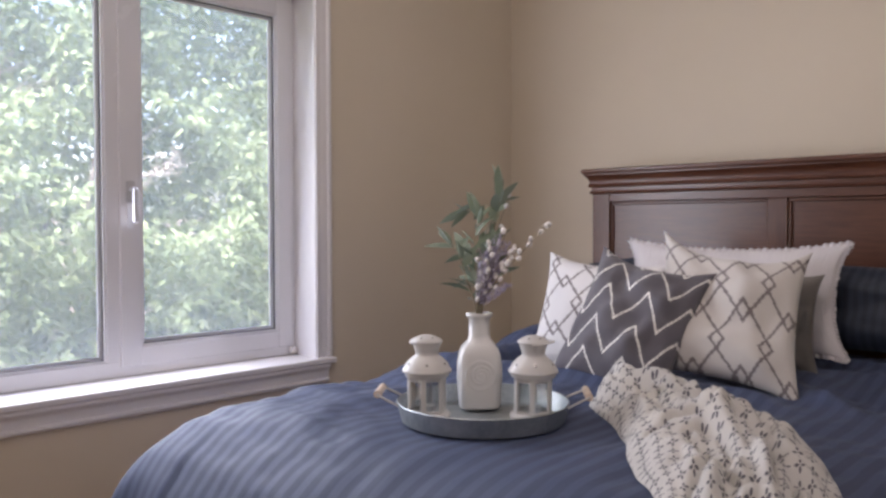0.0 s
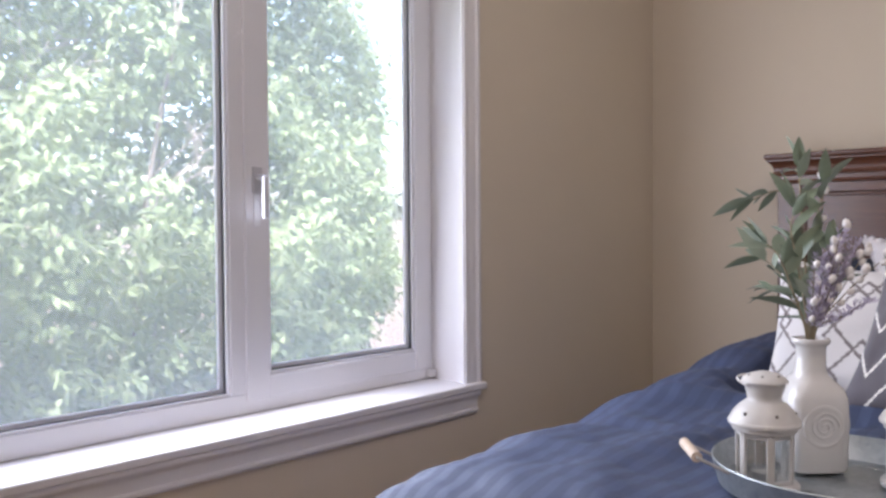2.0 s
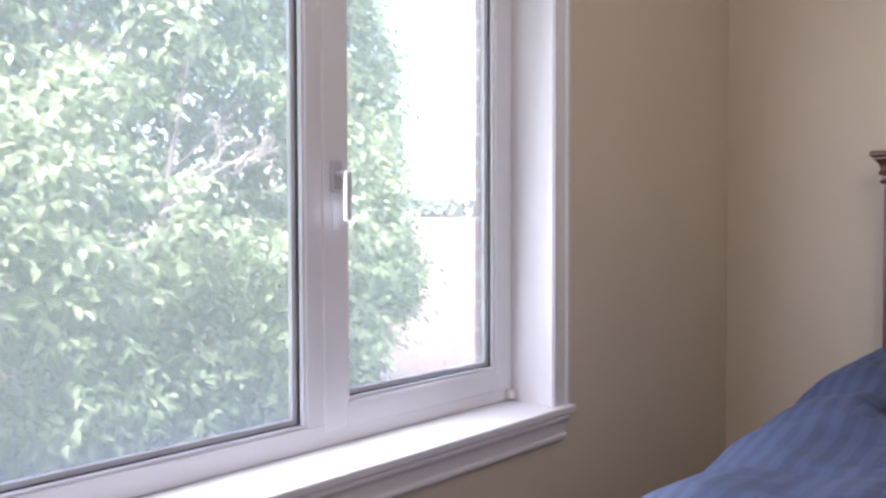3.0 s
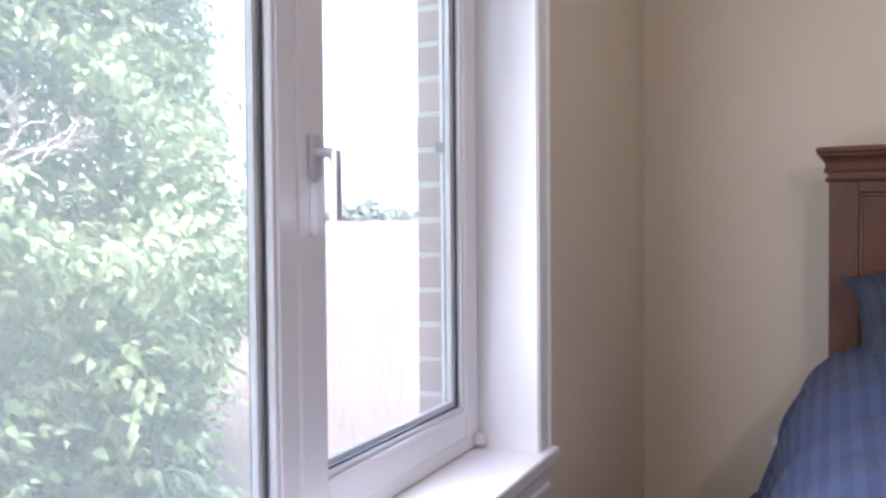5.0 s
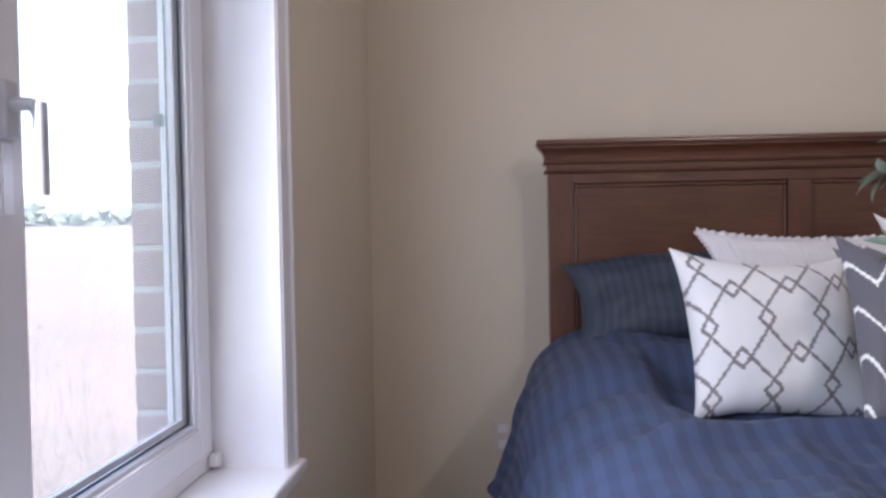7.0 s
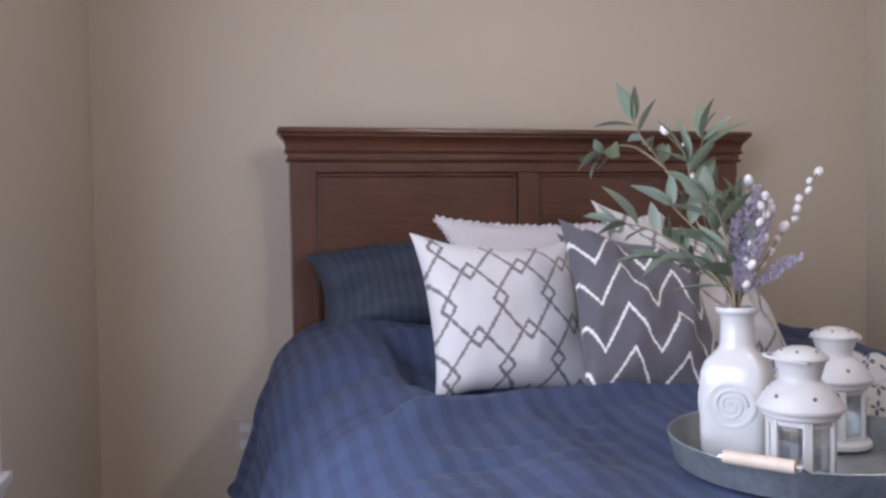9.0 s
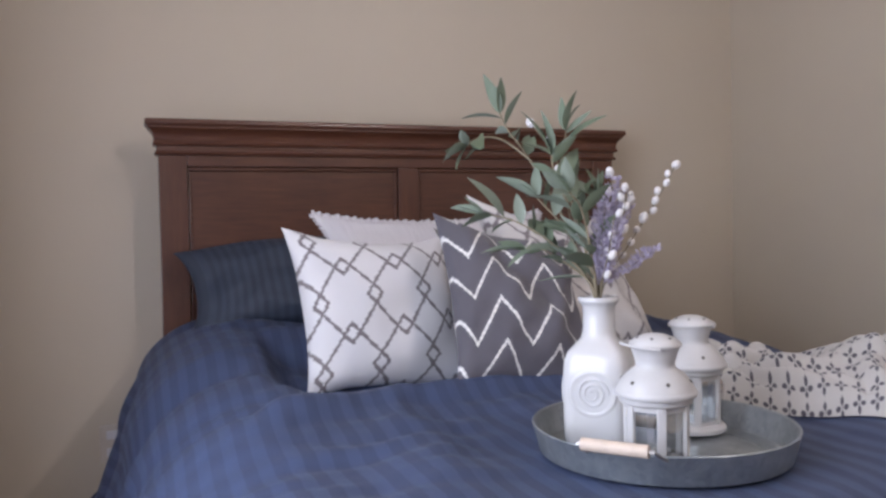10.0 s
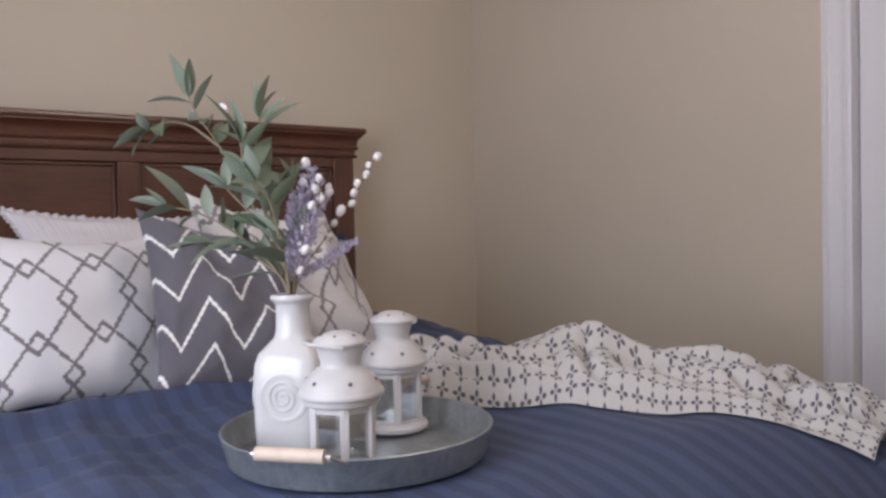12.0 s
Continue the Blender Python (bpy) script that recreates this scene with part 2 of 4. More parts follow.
M_GRASS = leaf_mat("lawn_grass", [(0.0, (0.09, 0.13, 0.045)), (1.0, (0.16, 0.20, 0.08))], 0.7, 0.2)
M_STRAW = leaf_mat("dry_straw", [(0.0, (0.066, 0.048, 0.034)), (1.0, (0.112, 0.084, 0.062))], 0.8, 0.2)
# distance haze is put into the hedge's paler, greyer green
M_FAR = leaf_mat("far_hedge_hazed_leaf", [(0.0, (0.085, 0.105, 0.090)), (1.0, (0.115, 0.14, 0.12))], 0.8, 0.1)


def field_mat():
    m = Mat("straw_field_earth", 0.95)
    n = m.math('ADD', m.math('MULTIPLY', m.noise(0.12, 6), 0.6), m.math('MULTIPLY', m.noise(3.0, 6), 0.4))
    straw = m.ramp(n, [(0.3, (0.058, 0.042, 0.031)), (0.7, (0.098, 0.073, 0.055))])
    sep = m.node("ShaderNodeSeparateXYZ")
    m.link(m.coord(), sep.inputs[0])
    wob = m.math('MULTIPLY', m.noise(0.8, 4), 1.6)
    lawn = m.math('MULTIPLY', m.math('GREATER_THAN', m.math('ADD', sep.outputs[0], wob), -6.0), m.math('LESS_THAN', m.math('ADD', sep.outputs[1], wob), 4.7))
    m.colour(m.mix(lawn, straw, m.ramp(m.noise(5, 6), [(0.3, (0.09, 0.12, 0.045)), (0.7, (0.17, 0.19, 0.085))])))
    m.bump(n, 0.5, 0.05)
    return m.m


M_FIELD = field_mat()


def brick_mat():
    m = Mat("rough_red_brick", 0.9)
    r = m.node("ShaderNodeObjectInfo").outputs["Random"]
    n = m.noise(40, 6)
    f = m.math('ADD', m.math('MULTIPLY', r, 0.5), m.math('MULTIPLY', n, 0.5))
    m.colour(m.ramp(f, [(0.2, (0.215, 0.120, 0.112)), (0.8, (0.315, 0.190, 0.178))]))
    m.bump(n, 0.45, 0.004)
    return m.m


M_BRICK = brick_mat()
M_MORTAR = plain("pale_mortar", (0.40, 0.385, 0.37), 0.95, vary=0.12, scale=30, bump=0.5, dist=0.003).m


def glass_mat(name, rough=0.0, ior=0.02, tint=(0.98, 0.98, 0.985), haze_share=0.0):
    m = bpy.data.materials.new(name)
    m.use_nodes = True
    t = m.node_tree
    t.nodes.remove(t.nodes["Principled BSDF"])
    a, b = t.nodes.new("ShaderNodeBsdfTransparent"), t.nodes.new("ShaderNodeBsdfGlossy")
    a.inputs[0].default_value = (*tint, 1)
    b.inputs["Roughness"].default_value = rough
    f, p, mx = t.nodes.new("ShaderNodeLayerWeight"), t.nodes.new("ShaderNodeMath"), t.nodes.new("ShaderNodeMixShader")
    f.inputs[0].default_value = 0.5
    p.operation = 'POWER'
    p.inputs[1].default_value = 4.5
    q = t.nodes.new("ShaderNodeMath")
    q.operation = 'MULTIPLY_ADD'
    q.inputs[1].default_value, q.inputs[2].default_value = 0.28, ior
    t.links.new(f.outputs["Facing"], p.inputs[0])
    t.links.new(p.outputs[0], q.inputs[0])
    t.links.new(q.outputs[0], mx.inputs[0])
    t.links.new(a.outputs[0], mx.inputs[1])
    t.links.new(b.outputs[0], mx.inputs[2])
    last = mx
    # translucent share that stands in for veiling glare over the view
    if haze_share:
        haze_bsdf, noisy, rampy = t.nodes.new("ShaderNodeBsdfTranslucent"), t.nodes.new("ShaderNodeTexNoise"), t.nodes.new("ShaderNodeMath")
        haze_bsdf.inputs[0].default_value = (0.94, 0.97, 0.96, 1)
        noisy.inputs["Scale"].default_value = 3.0
        rampy.operation = 'MULTIPLY_ADD'
        rampy.inputs[1].default_value, rampy.inputs[2].default_value = haze_share * 0.6, haze_share * 0.7
        t.links.new(noisy.outputs["Fac"], rampy.inputs[0])
        last = t.nodes.new("ShaderNodeMixShader")
        t.links.new(rampy.outputs[0], last.inputs[0])
        t.links.new(mx.outputs[0], last.inputs[1])
        t.links.new(haze_bsdf.outputs[0], last.inputs[2])
    t.links.new(last.outputs[0], t.nodes["Material Output"].inputs[0])
    return m


M_GLASS = glass_mat("window_glass", 0.0, 0.012)
# outer pane carries the glare haze in its material; the glass is clean
M_GLASS_OUT = glass_mat("hazed_outer_glass", 0.0, 0.012, haze_share=0.22)
M_LGLASS = glass_mat("lantern_glass", 0.06, 0.24, (0.94, 0.95, 0.95))


def glow(name, colour, strength):
    m = Mat(name, 0.5)
    m.b.inputs["Emission Color"].default_value = (*colour, 1)
    m.b.inputs["Emission Strength"].default_value = strength
    return m.m


M_GLOW = glow("lit_diffuser", (1.0, 0.88, 0.74), 3)


# ---- mesh helpers ----
def finish(bm, smooth=True, angle=40):
    bmesh.ops.recalc_face_normals(bm, faces=bm.faces)
    for f in bm.faces:
        f.smooth = smooth and max(abs(c) for c in f.normal) < 0.9999
    if smooth:
        for e in bm.edges:
            if len(e.link_faces) == 2 and e.calc_face_angle(0) > radians(angle):
                e.smooth = False
    return bm


def mesh_of(name, bm, material, smooth=True, angle=40):
    finish(bm, smooth, angle)
    me = bpy.data.meshes.new(name)
    bm.to_mesh(me)
    bm.free()
    me.materials.append(material)
    return me


def part(name, bm, material, parent=None, label="", smooth=True, angle=40):
    ob = new(name, mesh_of(name, bm, material, smooth, angle))
    if parent:
        ob.parent = parent
    return tagged(ob, label)


def empty(name, loc=(0, 0, 0), rz=0.0):
    ob = new(name)
    ob.matrix_basis = pose(*loc, 0, 0, rz)
    return ob


def add_box(bm, lo, hi, bevel=0.0, seg=2):
    vs = [bm.verts.new((x, y, z)) for x in (lo[0], hi[0]) for y in (lo[1], hi[1]) for z in (lo[2], hi[2])]
    faces = [bm.faces.new([vs[i] for i in q]) for q in
             ((0, 1, 3, 2), (4, 6, 7, 5), (0, 4, 5, 1), (2, 3, 7, 6), (0, 2, 6, 4), (1, 5, 7, 3))]
    if bevel:
        es = list({e for f in faces for e in f.edges})
        bmesh.ops.bevel(bm, geom=es, offset=bevel, segments=seg, affect='EDGES', profile=0.5)
    return bm


def box(lo, hi, bevel=0.0, seg=2):
    return add_box(bmesh.new(), lo, hi, bevel, seg)


def lathe(profile, n=40, shape=None, centre=(0, 0, 0), cap=False):
    """Turns (radius, z) pairs about z. shape(angle) scales the radius."""
    bm = bmesh.new()
    rings = []
    for i, row in enumerate(profile):
        r, z = row[0], row[1]
        k = row[2] if len(row) > 2 else 0.0
        ring = []
        for j in range(n):
            a = 2 * math.pi * j / n
            f = 1.0 if shape is None else (1 - k) + k * shape(a)
            ring.append(bm.verts.new((centre[0] + r * f * math.cos(a), centre[1] + r * f * math.sin(a), centre[2] + z)))
        rings.append(ring)
    for a, b in zip(rings, rings[1:]):
        for j in range(n):
            bm.faces.new((a[j], a[(j + 1) % n], b[(j + 1) % n], b[j]))
    if cap:
        bm.faces.new(rings[0])
        bm.faces.new(rings[-1])
    return bm


def tube(points, radius, n=8, taper=1.0, bm=None):
    """A round bar along a line of points."""
    bm = bm or bmesh.new()
    pts = [Vector(p) for p in points]
    rings = []
    for i, p in enumerate(pts):
        d = (pts[min(i + 1, len(pts) - 1)] - pts[max(i - 1, 0)]).normalized()
        side = d.cross(Vector((0.31, 0.2, 0.93)))
        if side.length < 1e-3:
            side = d.cross(Vector((1, 0, 0)))
        side.normalize()
        up = d.cross(side)
        r = radius * (1 + (taper - 1) * i / max(1, len(pts) - 1))
        rings.append([bm.verts.new(p + r * (math.cos(2 * math.pi * j / n) * side + math.sin(2 * math.pi * j / n) * up)) for j in range(n)])
    for a, b in zip(rings, rings[1:]):
        for j in range(n):
            bm.faces.new((a[j], a[(j + 1) % n], b[(j + 1) % n], b[j]))
    bm.faces.new(rings[0])
    bm.faces.new(rings[-1])
    return bm


def bend(points, steps=16):
    """A smooth line through the points (Catmull-Rom)."""
    p = [Vector(q) for q in points]
    p = [2 * p[0] - p[1]] + p + [2 * p[-1] - p[-2]]
    out = []
    for i in range(1, len(p) - 2):
        for k in range(steps):
            t = k / steps
            a, b, c, d = p[i - 1], p[i], p[i + 1], p[i + 2]
            out.append(0.5 * ((2 * b) + (c - a) * t + (2 * a - 5 * b + 4 * c - d) * t * t + (3 * b - a - 3 * c + d) * t ** 3))
    out.append(p[-2])
    return out


def sheet(nu, nv, point, uv=None):
    """A grid of point(u, v), u and v from 0 to 1, with a UV map."""
    bm = bmesh.new()
    layer = bm.loops.layers.uv.new("UVMap")
    g = [[bm.verts.new(point(i / nu, j / nv)) for j in range(nv + 1)] for i in range(nu + 1)]
    for i in range(nu):
        for j in range(nv):
            f = bm.faces.new((g[i][j], g[i + 1][j], g[i + 1][j + 1], g[i][j + 1]))
            for loop, (a, b) in zip(f.loops, ((i, j), (i + 1, j), (i + 1, j + 1), (i, j + 1))):
                loop[layer].uv = uv(a / nu, b / nv) if uv else (a / nu, b / nv)
    return bm


def smoothstep(a, b, x):
    t = min(1.0, max(0.0, (x - a) / (b - a)))
    return t * t * (3 - 2 * t)


# ---- plan ----
WX = -2.496            # room face of the window wall
HY = 3.17              # room face of the headboard wall
RX = 0.408              # room face of the right-hand wall
BY = -1.10             # room face of the back wall
CZ = 2.58              # ceiling
OUT = -2.82            # outer face of the brick
JL, JR = 0.30, 1.962   # window jambs
SILL, HEADZ = 0.584, 2.035


def structure(name, bm, material, label, category, smooth=False):
    return tagged(part(name, bm, material, smooth=smooth), label, category, kind="structure")


structure("floor", box((WX - 0.1, BY - 0.1, -0.12), (RX + 0.1, HY + 0.1, 0.0)), M_FLOOR, "brown wooden floor of the bedroom", "floor")
structure("ceiling", box((WX - 0.25, BY - 0.12, CZ), (RX + 0.12, HY + 0.12, CZ + 0.12)), M_CEIL, "plain white painted ceiling of the bedroom", "ceiling")
structure("wall_north", box((WX - 0.22, HY, -0.12), (RX + 0.12, HY + 0.12, CZ)), M_WALL, "taupe painted plaster wall behind the headboard", "wall")
structure("wall_south", box((WX - 0.22, BY - 0.12, -0.12), (RX + 0.12, BY, CZ)), M_WALL, "taupe painted plaster wall facing the bed", "wall")

wb = bmesh.new()
for lo, hi in (((-2.70, BY, -0.12), (WX, JL - 0.02, CZ)), ((-2.70, JR + 0.02, -0.12), (WX, HY, CZ)),
               ((-2.70, JL - 0.02, -0.12), (WX, JR + 0.02, SILL - 0.028)), ((-2.70, JL - 0.02, HEADZ + 0.02), (WX, JR + 0.02, CZ))):
    add_box(wb, lo, hi)
structure("wall_west", wb, M_WALL, "taupe painted plaster wall with the window opening", "wall")

DY0, DY1 = 0.72, 1.513
wb = bmesh.new()
add_box(wb, (RX, BY, -0.12), (RX + 0.12, DY0 - 0.02, CZ))
add_box(wb, (RX, DY1 + 0.02, -0.12), (RX + 0.12, HY, CZ))
add_box(wb, (RX, DY0 - 0.02, 2.05), (RX + 0.12, DY1 + 0.02, CZ))
structure("wall_east", wb, M_WALL, "taupe painted plaster wall with a white door", "wall")

door = tagged(empty("door_1", (RX, DY0, 0)), "closed white painted door in a white frame", "door", kind="structure")
part("panel", box((0.03, 0.004, 0.005), (0.07, DY1 - DY0 - 0.004, 2.03), 0.003), M_TRIM, door)
for y0, y1, z0, z1 in ((0.12, 0.36, 0.2, 0.95), (0.44, 0.68, 0.2, 0.95), (0.12, 0.36, 1.1, 1.9), (0.44, 0.68, 1.1, 1.9)):
    part("raised_field", box((0.022, y0, z0), (0.0295, y1, z1), 0.006), M_TRIM, door)


def casing_profile(w=0.078):
    """Across a moulded casing: (across, proud), outer edge first."""
    return [(0, 0), (0, 0.020), (0.006, 0.022), (0.014, 0.0215), (0.018, 0.016), (0.024, 0.0145), (0.036, 0.0155), (0.044, 0.0125),
            (0.056, 0.0120), (0.061, 0.0145), (0.068, 0.0145), (0.072, 0.0105), (w, 0.0095), (w, 0)]


def strip(profile, start, along, length, across, proud):
    """A profile drawn out in a straight line."""
    bm = bmesh.new()
    s, l, a, p = Vector(start), Vector(along), Vector(across), Vector(proud)
    rings = [[bm.verts.new(s + l * d + a * u + p * v) for u, v in profile] for d in (0, length)]
    k = len(profile)
    for i in range(k):
        bm.faces.new((rings[0][i], rings[0][(i + 1) % k], rings[1][(i + 1) % k], rings[1][i]))
    bm.faces.new(rings[0])
    bm.faces.new(rings[1])
    return bm


part("jamb", box((0.0, DY1 - DY0, 0.0), (0.12, DY1 - DY0 + 0.02, 2.05)), M_TRIM, door, smooth=False)
part("jamb", box((0.0, -0.02, 0.0), (0.12, 0.0, 2.05)), M_TRIM, door, smooth=False)
part("head_jamb", box((0.0, 0.0, 2.032), (0.12, DY1 - DY0, 2.05)), M_TRIM, door, smooth=False)

# door frame on the east wall
for y, d in ((DY1 + 0.078, -1), (DY0 - 0.078, 1)):
    structure("trim", strip(casing_profile(), (RX, y, 0), (0, 0, 1), 2.05, (0, d, 0), (-1, 0, 0)), M_TRIM,
              "white moulded wooden casing beside the door", "trim", True)
structure("trim", strip(casing_profile(), (RX, DY0 - 0.078, 2.128), (0, 1, 0), DY1 - DY0 + 0.156, (0, 0, -1), (-1, 0, 0)), M_TRIM,
          "white moulded wooden casing above the door", "trim", True)

# ---- window ----
win = tagged(empty("window_1"), "white plastic two-light window with a tilting sash", "window", kind="structure")
jb = bmesh.new()
add_box(jb, (-2.70, JR, SILL - 0.003), (WX + 0.001, JR + 0.02, HEADZ + 0.02))
part("jamb_lining", jb, M_TRIM, win, smooth=False)
part("jamb_lining", box((-2.70, JL - 0.02, SILL - 0.003), (WX + 0.001, JL, HEADZ + 0.02)), M_TRIM, win, smooth=False)
part("head_lining", box((-2.70, JL, HEADZ), (WX + 0.001, JR, HEADZ + 0.02)), M_TRIM, win, smooth=False)
for y, d in ((JR + 0.062, -1), (JL - 0.062, 1)):
    part("casing", strip(casing_profile(0.075), (WX, y, SILL), (0, 0, 1), HEADZ + 0.062 - SILL, (0, d, 0), (1, 0, 0)), M_TRIM, win)
part("casing", strip(casing_profile(0.075), (WX, JL - 0.062, HEADZ + 0.075 + 0.062), (0, 1, 0), JR - JL + 0.124, (0, 0, -1), (1, 0, 0)), M_TRIM, win)
part("window_sill", box((-2.70, JL - 0.078, SILL - 0.024), (WX + 0.037, JR + 0.074, SILL), 0.006, 3), M_TRIM, win)
apron = [(0, 0), (0, 0.030), (0.006, 0.032), (0.014, 0.030), (0.022, 0.020), (0.030, 0.017), (0.056, 0.016), (0.060, 0.021), (0.068, 0.021), (0.073, 0.012), (0.077, 0.010), (0.077, 0)]
part("apron", strip(apron, (WX, JL - 0.04, SILL - 0.0245), (0, 1, 0), JR - JL + 0.085, (0, 0, -1), (1, 0, 0)), M_TRIM, win)


def ring_frame(y0, y1, z0, z1, w, x0, x1, bevel=0.003, widths=None):
    """A rectangular frame of four bars with mitred look: bars butted end to end."""
    l, r, b, t = widths or (w, w, w, w)
    bm = bmesh.new()
    add_box(bm, (x0, y0, z0), (x1, y0 + l, z1), bevel)
    add_box(bm, (x0, y1 - r, z0), (x1, y1, z1), bevel)
    add_box(bm, (x0 + 0.0004, y0 + l - 0.001, z0), (x1 - 0.0004, y1 - r + 0.001, z0 + b), bevel)
    add_box(bm, (x0 + 0.0004, y0 + l - 0.001, z1 - t), (x1 - 0.0004, y1 - r + 0.001, z1), bevel)
    return bm


FX = -2.640
part("window_frame", ring_frame(JL + 0.001, JR - 0.001, SILL + 0.001, HEADZ - 0.001, 0.05, FX - 0.065, FX, 0.003, (0.06, 0.035, 0.056, 0.05)), M_PVC, win)
part("mullion", box((FX - 0.062, 1.190, SILL + 0.056), (FX - 0.001, 1.262, HEADZ - 0.05), 0.003), M_PVC, win)


def glazing(parent, y0, y1, z0, z1, x):
    """Two panes with spacer, gaskets and beads in an opening."""
    part("gasket", ring_frame(y0, y1, z0, z1, 0.0045, x - 0.0025, x + 0.0015, 0.001), M_GASKET, parent, "black rubber gasket")
    part("spacer", ring_frame(y0 + 0.002, y1 - 0.002, z0 + 0.002, z1 - 0.002, 0.012, x - 0.019, x - 0.0075, 0.0), M_SPACER, parent, "grey metal spacer bar")
    part("gasket", ring_frame(y0, y1, z0, z1, 0.006, x - 0.0285, x - 0.0265, 0.0005), M_GASKET, parent, "black rubber gasket")
    for k, mat in ((x - 0.007, M_GLASS), (x - 0.026, M_GLASS_OUT)):
        p = part("pane", box((k, y0 + 0.001, z0 + 0.001), (k + 0.004, y1 - 0.001, z1 - 0.001)), mat, parent, "clear glass pane", smooth=False)
        p.visible_shadow = False


glazing(win, JL + 0.062, 1.188, SILL + 0.060, HEADZ - 0.052, -2.668)
part("glazing_bead", ring_frame(JL + 0.061, 1.190, SILL + 0.057, HEADZ - 0.05, 0.007, -2.660, FX - 0.006, 0.002), M_PVC, win)

SY0, SY1, SZ0, SZ1 = 1.236, 1.946, 0.620, 2.010
sash = part("sash", ring_frame(SY0, SY1, SZ0, SZ1, 0.075, -2.690, FX + 0.005, 0.004, (0.075, 0.066, 0.066, 0.070)), M_PVC, win)
part("glazing_bead", ring_frame(SY0 + 0.0745, SY1 - 0.0655, SZ0 + 0.0655, SZ1 - 0.0695, 0.009, -2.650, FX - 0.001, 0.003), M_PVC, sash)
glazing(sash, SY0 + 0.082, SY1 - 0.073, SZ0 + 0.073, SZ1 - 0.077, -2.655)
part("drip_groove", box((FX + 0.0040, SY0 + 0.075, SZ0 + 0.058), (FX + 0.0056, SY1 - 0.066, SZ0 + 0.0595)), M_SPACER, sash, smooth=False)

# handle on the sash stile
hy = SY0 + 0.036
handle = part("handle", box((FX + 0.005, hy - 0.015, 1.190), (FX + 0.016, hy + 0.015, 1.262), 0.004), M_HANDLE, win, "silver-grey lever handle of the sash")
lever_bm = tube(bend([(FX + 0.012, hy, 1.232), (FX + 0.032, hy, 1.232), (FX + 0.044, hy, 1.229), (FX + 0.050, hy, 1.216)], 6), 0.0085, 16)
add_box(lever_bm, (FX + 0.0440, hy - 0.009, 1.120), (FX + 0.0575, hy + 0.009, 1.236), 0.004, 3)
part("lever", lever_bm, M_HANDLE, handle)
part("lock_cover", box((FX + 0.005, hy - 0.010, 1.098), (FX + 0.0085, hy + 0.010, 1.186), 0.0015), M_SPACER, handle, "pale grey cover strip")
# hinge blocks at the foot of the sash
hinge = part("hinge", box((FX + 0.001, JR - 0.034, SILL + 0.008), (FX + 0.022, JR - 0.006, SILL + 0.034), 0.004), M_TRIM, win, "small white plastic corner hinge")
part("hinge_pin", lathe([(0.006, 0), (0.006, 0.020)], 12, None, (FX + 0.016, JR - 0.010, SILL + 0.010), True), M_SOCKET, hinge)
# outer cladding of the frame, seen past the glass
part("outer_trim", box((-2.722, JR - 0.034, SILL), (-2.706, JR + 0.03, HEADZ), 0.004), M_PVC, win)
part("outer_sill", box((-2.86, JL - 0.03, SILL - 0.06), (-2.706, JR + 0.03, SILL - 0.02), 0.004), M_PVC, win)

part("outer_catch", box((-2.730, JR - 0.046, 1.285), (-2.712, JR - 0.034, 1.312), 0.003), M_GASKET, win, "small dark catch on the outer frame")

# ---- bed ----
BCX = -1.095
bed = tagged(empty("bed", (BCX, 0, 0)), "dark mahogany panelled wooden queen bed with a tall headboard", "bed")

headboard = tagged(new("headboard", mesh_of("headboard", box((-0.70, 2.998, 0.30), (0.70, 3.012, 1.225)), M_WOOD_X)), "panelled mahogany headboard")
headboard.parent = bed
for sx in (-1, 1):
    xa, xb = sorted((sx * 0.708, sx * 0.791))
    part("post", box((xa, 2.975, 0.0), (xb, 3.030, 1.25), 0.003), M_WOOD_Z, headboard)
part("stile", box((-0.036, 2.979, 0.40), (0.036, 2.9975, 1.205), 0.003), M_WOOD_Z, headboard)
part("top_rail", box((-0.7075, 2.977, 1.205), (0.7075, 3.028, 1.25), 0.003), M_WOOD_X, headboard)
part("bottom_rail", box((-0.7075, 2.977, 0.25), (0.7075, 3.028, 0.40), 0.003), M_WOOD_X, headboard)
for x0, x1 in ((-0.706, -0.038), (0.038, 0.706)):
    bm = bmesh.new()
    w = 0.009
    add_box(bm, (x0, 2.987, 1.192), (x1, 2.9975, 1.2045), 0.004)
    add_box(bm, (x0, 2.987, 0.41), (x0 + w, 2.9975, 1.192), 0.004)
    add_box(bm, (x1 - w, 2.987, 0.41), (x1, 2.9975, 1.192), 0.004)
    part("panel_moulding", bm, M_WOOD_X, headboard)


def cornice(steps):
    """Loops of (out, z) round front and ends of the headboard's top."""
    bm = bmesh.new()
    rings = []
    for d, z in steps:
        x, y = 0.791 + d, 2.975 - d
        rings.append([bm.verts.new(p) for p in ((-x, 3.032, z), (-x, y, z), (x, y, z), (x, 3.032, z))])
    for a, b in zip(rings, rings[1:]):
        for i in range(3):
            bm.faces.new((a[i], a[i + 1], b[i + 1], b[i]))
        bm.faces.new((a[3], a[0], b[0], b[3]))
    bm.faces.new(rings[0])
    bm.faces.new(rings[-1])
    return bm


part("cornice", cornice([(0.002, 1.238), (0.008, 1.240), (0.011, 1.245), (0.008, 1.250), (0.004, 1.252), (0.004, 1.266), (0.012, 1.268), (0.015, 1.274),
                         (0.012, 1.280), (0.010, 1.283), (0.011, 1.292), (0.014, 1.302), (0.021, 1.312), (0.029, 1.319), (0.029, 1.324), (0.034, 1.326),
                         (0.037, 1.332), (0.036, 1.341), (0.032, 1.345)]), M_WOOD_X, headboard, angle=30)
